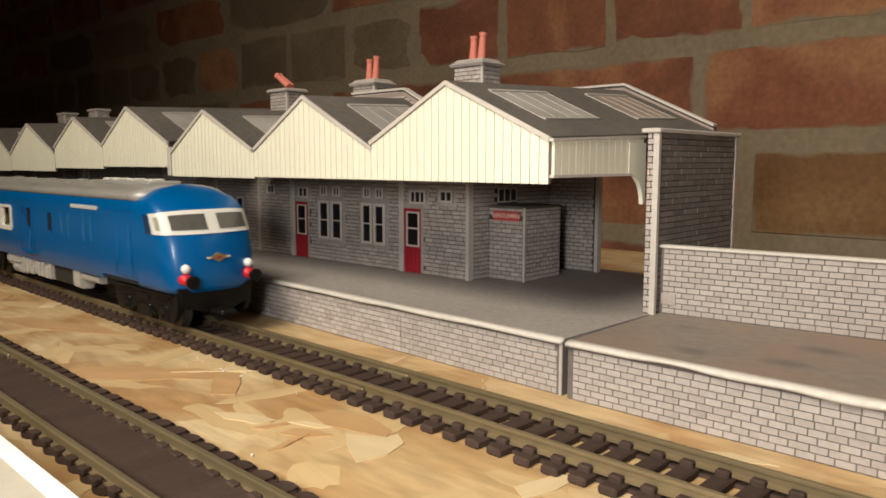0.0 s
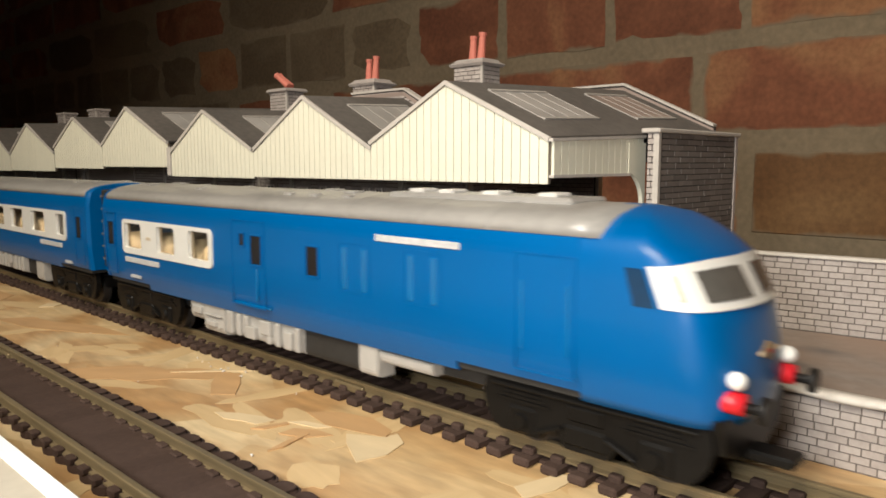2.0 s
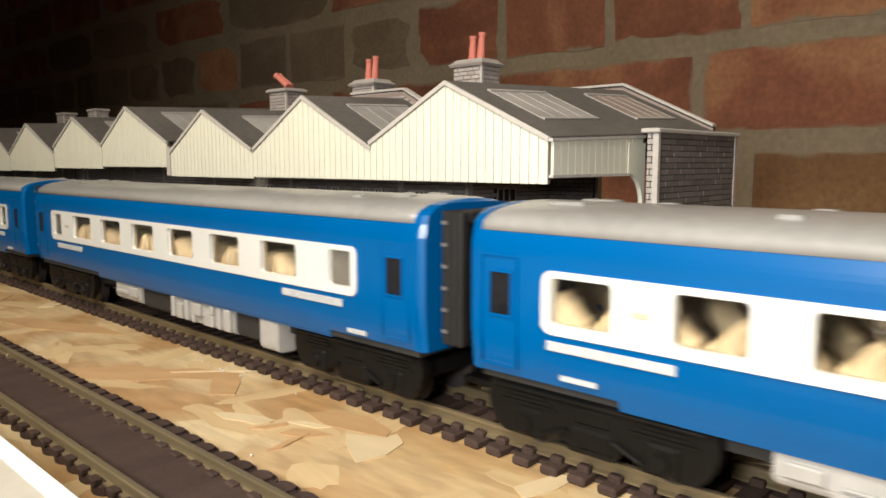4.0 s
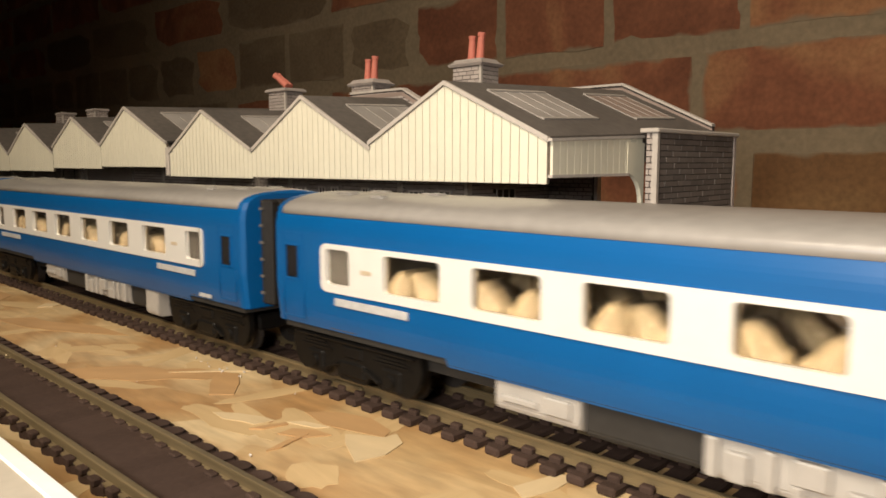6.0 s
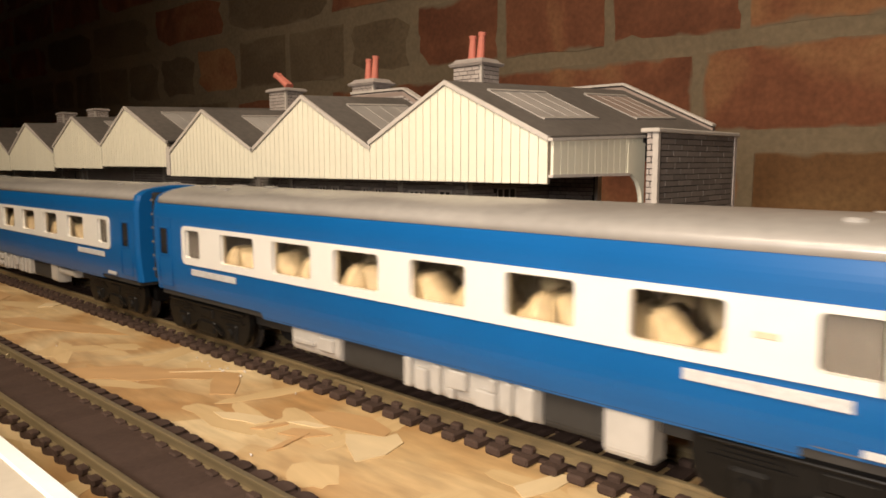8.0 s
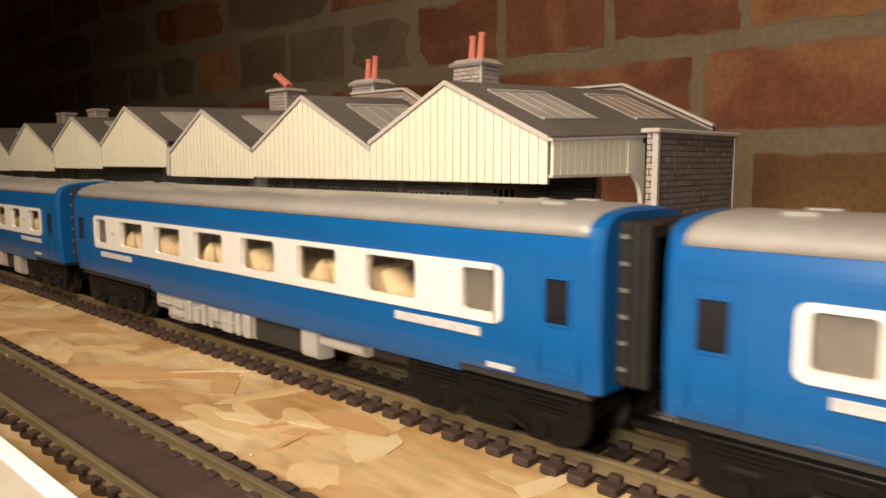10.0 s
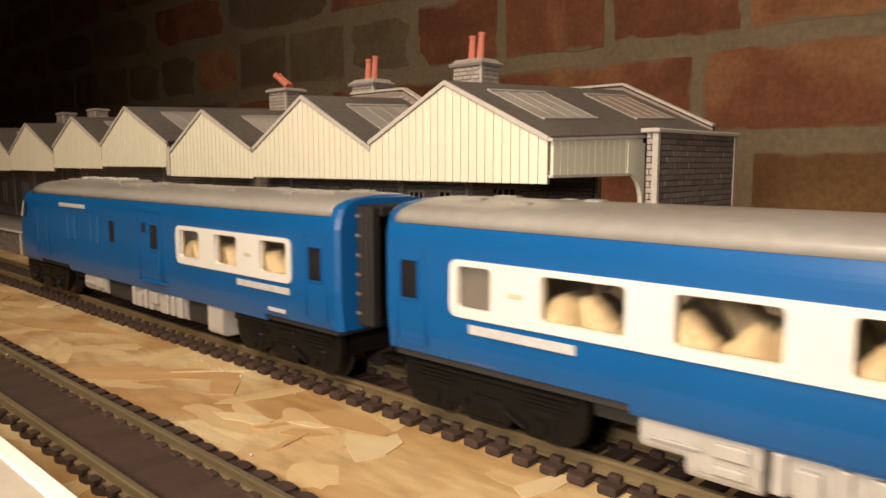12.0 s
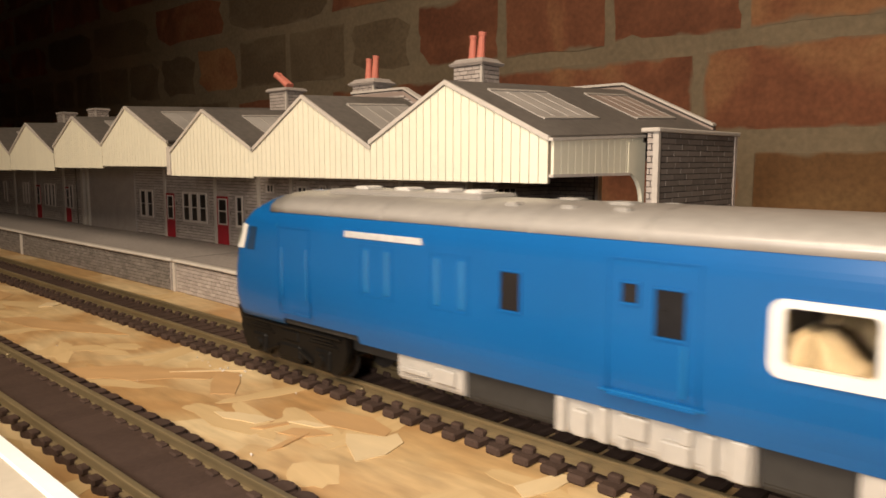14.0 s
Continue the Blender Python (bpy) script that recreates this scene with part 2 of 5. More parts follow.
def brick_material(name, colours):
    """Fired clay: each brick between red, brown and orange tan, with cloudy patches and a rough face."""
    m = bpy.data.materials.new(name)
    m.use_nodes = True
    t = m.node_tree
    n, link = t.nodes, t.links.new
    b = n["Principled BSDF"]
    co, info = n.new("ShaderNodeTexCoord"), n.new("ShaderNodeObjectInfo")
    off = n.new("ShaderNodeVectorMath")
    off.operation = "MULTIPLY_ADD"
    off.inputs[1].default_value = (3.0, 5.0, 7.0)
    link(info.outputs["Random"], off.inputs[0])
    link(co.outputs["Object"], off.inputs[2])
    cloud, grit = n.new("ShaderNodeTexNoise"), n.new("ShaderNodeTexNoise")
    cloud.inputs["Scale"].default_value, cloud.inputs["Detail"].default_value, cloud.inputs["Distortion"].default_value = 8, 4, 1.2
    grit.inputs["Scale"].default_value, grit.inputs["Detail"].default_value = 260, 6
    link(off.outputs[0], cloud.inputs["Vector"])
    link(off.outputs[0], grit.inputs["Vector"])
    r = n.new("ShaderNodeValToRGB")
    e = r.color_ramp.elements
    e[0].position, e[1].position = 0.36, 0.70
    e[0].color, e[1].color, clay = [(*c, 1) for c in colours]
    mid = e.new(0.50)
    mid.color = clay
    sh = n.new("ShaderNodeMath")
    sh.operation, sh.inputs[1].default_value, sh.inputs[2].default_value = "MULTIPLY_ADD", 0.24, -0.12
    link(info.outputs["Random"], sh.inputs[0])
    su = n.new("ShaderNodeMath")
    link(cloud.outputs["Fac"], su.inputs[0])
    link(sh.outputs[0], su.inputs[1])
    link(su.outputs[0], r.inputs[0])
    g = n.new("ShaderNodeMapRange")
    g.inputs["From Min"].default_value, g.inputs["From Max"].default_value = 0.3, 0.7
    g.inputs["To Min"].default_value, g.inputs["To Max"].default_value = 0.82, 1.14
    link(grit.outputs["Fac"], g.inputs["Value"])
    sc = n.new("ShaderNodeVectorMath")
    sc.operation = "SCALE"
    link(r.outputs[0], sc.inputs[0])
    link(g.outputs[0], sc.inputs["Scale"])
    # mortar smeared unevenly over the arrises
    sep = n.new("ShaderNodeSeparateXYZ")
    link(co.outputs["Generated"], sep.inputs[0])
    edge = []
    for axis, size in (("X", 9.0), ("Z", 2.6)):
        pp = n.new("ShaderNodeMath")
        pp.operation, pp.inputs[1].default_value = "PINGPONG", 0.5
        link(sep.outputs[axis], pp.inputs[0])
        wide = n.new("ShaderNodeMath")
        wide.operation, wide.inputs[1].default_value = "MULTIPLY", size
        link(pp.outputs[0], wide.inputs[0])
        edge.append(wide.outputs[0])
    near = n.new("ShaderNodeMath")
    near.operation = "MINIMUM"
    link(edge[0], near.inputs[0])
    link(edge[1], near.inputs[1])
    smear = n.new("ShaderNodeTexNoise")
    smear.inputs["Scale"].default_value, smear.inputs["Detail"].default_value = 32, 4
    link(off.outputs[0], smear.inputs["Vector"])
    both = n.new("ShaderNodeMath")
    both.operation, both.inputs[1].default_value = "MULTIPLY_ADD", 0.7
    link(smear.outputs["Fac"], both.inputs[0])
    link(near.outputs[0], both.inputs[2])
    mask = n.new("ShaderNodeMapRange")
    mask.inputs["From Min"].default_value, mask.inputs["From Max"].default_value = 0.36, 0.52
    link(both.outputs[0], mask.inputs["Value"])
    over = n.new("ShaderNodeMix")
    over.data_type = "RGBA"
    over.inputs["A"].default_value = (0.210, 0.163, 0.104, 1)
    link(mask.outputs[0], over.inputs["Factor"])
    link(sc.outputs[0], over.inputs["B"])
    link(over.outputs["Result"], b.inputs["Base Color"])
    b.inputs["Roughness"].default_value = 0.9
    bp = n.new("ShaderNodeBump")
    bp.inputs["Strength"].default_value, bp.inputs["Distance"].default_value = 0.5, 0.002
    link(cloud.outputs["Fac"], bp.inputs["Height"])
    link(bp.outputs[0], b.inputs["Normal"])
    return m


M["brick"] = brick_material("old_brick", ((0.155, 0.056, 0.027), (0.335, 0.170, 0.076), (0.225, 0.085, 0.041)))
M["ochre"] = brick_material("ochre_brick", ((0.150, 0.074, 0.028), (0.235, 0.134, 0.054), (0.190, 0.100, 0.039)))
M["grey_brick"] = brick_material("grey_olive_brick", ((0.135, 0.096, 0.056), (0.200, 0.150, 0.090), (0.165, 0.122, 0.073)))


# ---- mesh helpers, in millimetres ----
def box(bm, x0, x1, y0, y1, z0, z1, bevel=0.0):
    r = bmesh.ops.create_cube(bm, size=1.0, matrix=Matrix.LocRotScale(((x0 + x1) / 2, (y0 + y1) / 2, (z0 + z1) / 2), None, (abs(x1 - x0), abs(y1 - y0), abs(z1 - z0))))
    if bevel:
        edges = list({e for v in r["verts"] for e in v.link_edges})
        bmesh.ops.bevel(bm, geom=edges, offset=bevel, segments=1, affect="EDGES")
    return bm


def prism(bm, pts, axis, a, b):
    """The outline pts, given in the two other axes in order, drawn out along an axis from a to b."""
    def at(p, w):
        return {"x": (w, p[0], p[1]), "y": (p[0], w, p[1]), "z": (p[0], p[1], w)}[axis]
    lo, hi = [bm.verts.new(at(p, a)) for p in pts], [bm.verts.new(at(p, b)) for p in pts]
    k = len(pts)
    faces = [bm.faces.new(lo), bm.faces.new(hi[::-1])] + [bm.faces.new((lo[i], hi[i], hi[(i + 1) % k], lo[(i + 1) % k])) for i in range(k)]
    bmesh.ops.recalc_face_normals(bm, faces=faces)
    return bm


def rod(bm, p, q, r0, r1=None, sides=12):
    p, q = Vector(p), Vector(q)
    turn = (q - p).to_track_quat("Z", "Y").to_matrix().to_4x4()
    bmesh.ops.create_cone(bm, cap_ends=True, segments=sides, radius1=r0, radius2=r0 if r1 is None else r1, depth=(q - p).length, matrix=Matrix.Translation((p + q) / 2) @ turn)
    return bm


def loft(bm, rows, closed=False):
    """A skin through rows of points."""
    vs = [[bm.verts.new(p) for p in row] for row in rows]
    n = len(rows[0])
    for a, b in zip(vs, vs[1:]):
        for i in range(n if closed else n - 1):
            j = (i + 1) % n
            bm.faces.new((a[i], a[j], b[j], b[i]))
    return vs


def B(*args, bevel=0.0):
    return box(bmesh.new(), *args, bevel=bevel)


def mesh_of(name, bm, mat, smooth=False):
    bmesh.ops.scale(bm, vec=(MM, MM, MM), verts=bm.verts)
    me = bpy.data.meshes.new(name)
    bm.to_mesh(me)
    bm.free()
    me.materials.append(M[mat])
    if smooth:
        me.shade_smooth()
    return me


def part(name, bm, mat, parent, label="", smooth=False, kind=""):
    ob = new(name, mesh_of(name, bm, mat, smooth))
    ob.parent = parent
    return tagged(ob, label, kind=kind)


def piece(name, me, parent, x, y, z, rz=0.0):
    ob = new(name, me)
    ob.parent = parent
    ob.matrix_basis = pose(x * MM, y * MM, z * MM, 0, 0, rz)
    return ob


def thing(name, label, category, x=0, y=0, z=0, rz=0, group="", kind=""):
    ob = new(name)
    ob.empty_display_size = 0.01
    ob.matrix_basis = pose(x * MM, y * MM, z * MM, 0, 0, rz)
    return tagged(ob, label, category, group, kind)


def solid(name, bm, mat, label, category, group="", kind=""):
    return tagged(new(name, mesh_of(name, bm, mat)), label, category, group, kind)


def stones(parent, a0, a1, z0, z1, face, axis="x", out=-1, row=1.78, length=4.4, mat="stonej", holes=(), relief=0.25, seed=3):
    """Courses of blocks on a wall face as one mesh: along axis from a0 to a1, proud of the plane face towards out."""
    rng, verts, faces = random.Random(seed), [], []
    z, k = z0, 0
    while z < z1 - 0.4:
        top = min(z + row, z1)
        a = a0 - (length / 2 if k % 2 else 0) - rng.uniform(0, 0.6)
        while a < a1:
            w = length * rng.choice((0.94, 1.0, 1.0, 1.06))
            l, r = max(a, a0) + 0.13, min(a + w, a1) - 0.13
            zm, am = (z + top) / 2, (l + r) / 2
            if r - l > 0.5 and not any(h[0] - 0.6 < am < h[1] + 0.6 and h[2] - 0.3 < zm < h[3] + 0.3 for h in holes):
                d = out * (relief + rng.uniform(-0.06, 0.06))
                q = [(l, z + 0.12), (r, z + 0.12), (r, top - 0.12), (l, top - 0.12)]
                i = len(verts)
                for w2, inset in ((face, 0), (face + d, 0.06)):
                    for s, (p, h) in zip(((1, 1), (-1, 1), (-1, -1), (1, -1)), q):
                        p, h = p + s[0] * inset, h + s[1] * inset
                        verts.append((p * MM, w2 * MM, h * MM) if axis == "x" else (w2 * MM, p * MM, h * MM))
                for f in ((4, 5, 6, 7), (0, 1, 5, 4), (1, 2, 6, 5), (2, 3, 7, 6), (3, 0, 4, 7)):
                    faces.append(tuple(i + j for j in f))
            a += w
        z, k = top, k + 1
    me = bpy.data.meshes.new("stonework")
    me.from_pydata(verts, [], faces)
    me.materials.append(M[mat])
    ob = new("stonework", me)
    ob.parent = parent
    return tagged(ob, kind="stuff")


def block_mesh(w, h, d, name="stone", mat="stone"):
    bm = bmesh.new()
    lo = [bm.verts.new(p) for p in ((0.12, 0, 0.12), (w - 0.12, 0, 0.12), (w - 0.12, 0, h - 0.12), (0.12, 0, h - 0.12))]
    hi = [bm.verts.new(p) for p in ((0.17, -d, 0.17), (w - 0.17, -d, 0.17), (w - 0.17, -d, h - 0.17), (0.17, -d, h - 0.17))]
    bm.faces.new(hi)
    for i in range(4):
        bm.faces.new((lo[i], lo[(i + 1) % 4], hi[(i + 1) % 4], hi[i]))
    return mesh_of(name, bm, mat)


def stone_pieces(parent, a0, a1, z0, z1, face, row, length, seed=5):
    """The same courses near the camera, each block an object of its own."""
    rng = random.Random(seed)
    cuts = {}
    z, k = z0, 0
    while z < z1 - 0.4:
        h = min(row, z1 - z)
        a = a0 - (length / 2 if k % 2 else 0)
        while a < a1 - 0.6:
            w = length * rng.choice((0.94, 1.0, 1.0, 1.06))
            l, r = max(a, a0), min(a + w, a1)
            if r - l > 0.8:
                key = (round(r - l, 1), round(h, 2))
                if key not in cuts:
                    cuts[key] = block_mesh(r - l, h, 0.25)
                piece("stone", cuts[key], parent, l, face + rng.uniform(-0.05, 0.05), z)
            a += w
        z, k = z + h, k + 1


# ---- the setting: table, walls, ceiling ----
def setting():
    solid("ground", B(-2600, 900, -500, 478, -18, 0), "osb", "table top of varnished golden strand board", "table top", kind="structure")
    solid("floor", B(-2700, 1000, -1500, 560, -900, -880), "room", "dark floor below the railway table", "floor", kind="structure")
    solid("wall_south", B(-2700, 1000, -1560, -1500, -880, 1300), "room", "plain plastered wall behind the viewer", "wall", kind="structure")
    solid("wall_west", B(-2760, -2700, -1500, 700, -880, 1300), "room", "plain plastered end wall", "wall", kind="structure")
    solid("wall_east", B(1000, 1060, -1500, 700, -880, 1300), "room", "plain plastered end wall", "wall", kind="structure")
    solid("ceiling", B(-2760, 1060, -1560, 700, 1300, 1340), "room", "plain dark ceiling over the table", "ceiling", kind="structure")


def room_bricks():
    wall = solid("wall_north", B(-2700, 1000, 552, 700, -880, 1300), "mortar", "old red brick wall with wide sandy mortar joints", "wall", kind="structure")
    rng = random.Random(11)
    shapes = {}
    for length in (217, 105):
        for k in range(4):
            bm = B(0, length, 0, 12, 0, 61)
            bmesh.ops.subdivide_edges(bm, edges=bm.edges[:], cuts=3, use_grid_fill=True)
            for v in bm.verts:
                if v.co.y < 6:
                    v.co += Vector((rng.uniform(-1.4, 1.4), rng.uniform(-0.2, 0.2), rng.uniform(-1.4, 1.4)))
                    ex, ez = min(v.co.x, length - v.co.x), min(v.co.z, 61 - v.co.z)
                    if ex < 3 or ez < 3:
                        v.co.y += 1.0
            grey = bm.copy()
            shapes[length, k, 1] = mesh_of("brick", grey, "grey_brick")
            shapes[length, k, 0] = mesh_of("brick", bm, "brick")
    ochre = mesh_of("brick", B(0, 217, 0, 12, 0, 61, bevel=2.0), "ochre")
    for row in range(-3, 12):
        z = 79 + 75 * row + 7
        if row % 4 == 1:
            a, step, length = -440, 113.5, 105
        else:
            a, step, length = (-247 if row % 2 == 0 else -207), 225, 217
        k = math.floor((-2650 - a) / step)
        while a + k * step < 620:
            x = a + k * step
            far = abs(row - 1) > 4 and x > -600
            if row == -1 and -220 < x < 260:
                piece("brick", ochre, wall, x, 551.2, z)
            elif not far:
                olive = (row == 1 and x < -560 and not -1010 < x < -930) or (row in (0, 2) and x < -620 and rng.random() < 0.6)
                piece("brick", shapes[length, rng.randrange(4), int(olive)], wall, x + rng.uniform(-2, 2), 551 + rng.uniform(-0.6, 0.4), z + rng.uniform(-1.5, 1.5))
            k += 1


# ---- tracks ----
def rail_profile(y, top):
    return [(y - 1.3, top - 3.2), (y + 1.3, top - 3.2), (y + 1.3, top - 2.8), (y + 0.4, top - 2.4), (y + 0.4, top - 1.0), (y + 0.75, top - 0.8),
            (y + 0.75, top - 0.15), (y + 0.5, top), (y - 0.5, top), (y - 0.75, top - 0.15), (y - 0.75, top - 0.8), (y - 0.4, top - 1.0), (y - 0.4, top - 2.4), (y - 1.3, top - 2.8)]


def track(y0, label, phase, joints, half=2.1, high=2.0, worn=0.45, reach=(-13.6, 13.6), pitch=7.0, rounded=False):
    t = thing("railway_track", label, "track", 0, y0, 0, 0, "railway tracks")
    for y in (-8.25, 8.25):
        part("rail", prism(bmesh.new(), rail_profile(y, 5.2), "x", -1500, 300), "rail", t)
    for x in joints:
        for y in (-8.25, 8.25):
            part("rail_joiner", B(x - 6, x + 6, y - 1.6, y + 1.6, 1.9, 4.1, bevel=0.4), "rail", t)
    if rounded:
        ends = [(reach[1] - 2.2, 0, 180), (reach[0] + 2.2, 180, 360)]
        pts = [(half * math.cos(radians(a)), y + 2.2 * math.sin(radians(a))) for y, a0, a1 in ends for a in range(a0, a1 + 1, 30)]
        bm = prism(bmesh.new(), pts, "z", 0, high)
        bmesh.ops.bevel(bm, geom=[e for e in bm.edges if min(v.co.z for v in e.verts) > 1], offset=worn, segments=3, affect="EDGES")
    else:
        bm = B(-half, half, *reach, 0, high, bevel=worn)
    for y in (-8.25, 8.25):
        for s in (-1, 1):
            box(bm, -1.45, 1.45, y + s * 0.75, y + s * 2.7, 1.7, 3.4, bevel=0.35)
    me = mesh_of("sleeper", bm, "sleeper")
    for k in range(190):
        piece("sleeper", me, t, -1260 + phase + pitch * k + random.uniform(-0.25, 0.25), random.uniform(-0.3, 0.3), 0, random.uniform(-1.2, 1.2))
    for y in (-8.25, 8.25):
        part("sleeper_web", B(-1260, 68, y - 1.2, y + 1.2, 0, 0.8), "sleeper", t)
    if rounded:
        part("sleeper_bed", B(-1260, 68, -7.2, 7.2, 0, 2.69), "sleeper", t, "dark brown moulded bed between the rails")


def near_platform():
    p = thing("near_platform", "cream card platform edge with a white line beside the track", "platform", -130, 0)
    part("top", B(-600, 60, -60, 34.6, 0, 15.6), "fore", p)
    part("white_edge", B(-600, 60, 34.6, 37.7, 12, 16, bevel=0.3), "edge_white", p, "bright white edging strip")


# ---- platforms ----
def platform(x, y, rz, length, top, label, near=None, depth=122, wavy=0.0, face="stonej"):
    """Runs from its front corner at x, y to -x."""
    p = thing("platform", label, "platform", x, y, 0, rz, "station platforms")
    part("body", B(-length, 0, 0.3, depth, 0, 14.8), "pjoint" if near else "joint", p)
    part("deck", B(-length, 0, 1.5, depth, 14.8, 16.0), top, p, "grey printed card deck")
    bm = bmesh.new()
    n = 60
    rows = []
    for i in range(n + 1):
        u = -length * i / n
        w = wavy * noise.noise(Vector((u * 0.05, 3.1, 0)))
        d = wavy * 0.6 * noise.noise(Vector((u * 0.07, 9.1, 0)))
        rows.append([(u, -1.2 + d, 14.8 + w), (u, -1.4 + d, 15.4 + w * 0.8), (u, -1.1 + d, 16.0 + w * 0.4), (u, 1.6, 16.3), (u, 1.9, 15.9), (u, 1.0, 14.6)])
    vs = loft(bm, rows, True)
    bm.faces.new(vs[0]), bm.faces.new(vs[-1][::-1])
    bmesh.ops.recalc_face_normals(bm, faces=bm.faces[:])
    part("coping", bm, "coping", p, "white card coping along the edge", True)
    if top != "tan":
        part("corner_post", B(-length, -length + 2.4, -0.9, 0.6, 0, 14.6, bevel=0.2), "card", p, "pale folded card corner")
    part("corner_post", B(-1.0, 0, -0.3, 0.6, 0, 14.6, bevel=0.2), "stone", p, "pale folded card corner")
    if near and top == "tan":
        stones(p, near + 0.1, -1.7, 0.2, 14.12, 0.3, row=1.74, length=4.1, seed=int(length))
    elif near:
        stones(p, -length + 2.5, near - 0.1, 0.2, 14.12, 0.3, row=1.74, length=4.1, seed=int(length))
    else:
        stones(p, -length + 2.5, -1.7, 0.2, 14.3, 0.3, seed=int(length), mat=face)
    return p


# ---- station roof bays ----
def bay(xr, xl, xp, zb, zv, zp, back, sky=(), parapet=None):
    """A gabled bay: planked front at y = 166, roof running back over the platform."""
    b = thing("canopy_bay", "cream planked gable end with grey card roof over the platform", "canopy", xp, 166, zb, 0, "station roof bays")
    r, l, v, p = xr - xp, xl - xp, zv - zb, zp - zb

    def top(x):
        return p - (p - v) * (x / r if x > 0 else x / l)
    part("fascia_board", prism(bmesh.new(), [(l, 0), (r, 0), (r, v), (0, p), (l, v)], "y", 0.25, 1.2), "gap", b)
    n = round((r - l) / 3.15)
    for i in range(n):
        a, c = l + (r - l) * i / n + 0.14, l + (r - l) * (i + 1) / n - 0.14
        pts = [(a, 0), (c, 0), (c, top(c) - 0.5)] + ([(0, p - 0.5)] if a < 0 < c else []) + [(a, top(a) - 0.5)]
        part("plank", prism(bmesh.new(), pts, "y", -0.05, 0.6), "cream", b)
    d = back - 166
    for s, e in ((1, r), (-1, l)):
        sl = Vector((e, 0, v - p)).normalized()
        nn = Vector((-sl.z, 0, sl.x)) if s > 0 else Vector((sl.z, 0, -sl.x))
        e2 = e + s * 0.2
        q = [(0, p), (e2, v), (e2 + nn.x * 1.0, v + nn.z * 1.0), (0, p + 1.1)]
        part("roof_slope", lifted(prism(bmesh.new(), q, "y", -0.6, d)), "slate", b)
        q = [(0, p - 0.2), (e2, v - 0.4), (e2 + nn.x * 1.0, v + nn.z * 1.0), (0, p + 1.15)]
        part("barge_board", prism(bmesh.new(), q, "y", -0.7, 0.4), "card", b, "pale grey card barge board")
        for side, y0, y1, f0, f1, pane in sky:
            if side != s:
                continue
            L = Vector((e, 0, v - p)).length
            k = quad_on(b, "skylight", sl, nn, p, L, f0, f1, y0, y1, pane, 1.25)
            quad_on(k, "frame", sl, nn, p, L, f0 - 0.02, f0 + 0.012, y0, y1, "skyf", 1.6)
            quad_on(k, "frame", sl, nn, p, L, f1 - 0.012, f1 + 0.02, y0, y1, "skyf", 1.6)
            m = 4
            for j in range(m + 1):
                yy = y0 + (y1 - y0) * j / m
                quad_on(k, "glazing_bar", sl, nn, p, L, f0, f1, yy - 0.16, yy + 0.16, "skyf", 1.4)
    if parapet:
        yb, zt, zr = parapet[0] - 166, parapet[1] - zb, parapet[2] - zb
        part("parapet", prism(bmesh.new(), [(l, v - 6), (r, v - 6), (r, zr), (0, zt), (l, zt)], "y", yb, yb + 2), "joint", b, "stone gable parapet")
        for x0, z0, x1, z1 in ((0, zt, r, zr), (l, zt, 0, zt)):
            q = [(x0, z0 - 0.1), (x1, z1 - 0.1), (x1, z1 + 0.8), (x0, z0 + 0.8)]
            part("parapet_coping", prism(bmesh.new(), q, "y", yb - 0.6, yb + 2.6), "card", b, "pale card coping")
            q = [(x0, z0 - 2.6), (x1, z1 - 2.6), (x1, z1 - 0.9), (x0, z0 - 0.9)]
            part("parapet_course", prism(bmesh.new(), q, "y", yb - 0.3, yb), "skyp", b, "pinkish stone course")
        i = v
        while i < zt - 1:
            stones(b, l + 1, min(r, r * (zt - i - 1.5) / (zt - zr)) - 3.5, i, i + 1.5, yb, row=1.5, relief=0.2, seed=int(i * 7))
            i += 1.5
    return b


RISE = 0.042


def lifted(bm):
    """The roofs rise a little towards the back."""
    for v in bm.verts:
        v.co.z += RISE * max(0.0, v.co.y)
    return bm


def quad_on(parent, name, sl, nn, p, L, f0, f1, y0, y1, mat, h):
    a, c = Vector((0, 0, p)) + sl * (L * f0), Vector((0, 0, p)) + sl * (L * f1)
    pts = [(a.x + nn.x * 0.9, a.z + nn.z * 0.9), (c.x + nn.x * 0.9, c.z + nn.z * 0.9), (c.x + nn.x * h, c.z + nn.z * h), (a.x + nn.x * h, a.z + nn.z * h)]
    return part(name, lifted(prism(bmesh.new(), pts, "y", y0 - 166, y1 - 166)), mat, parent)


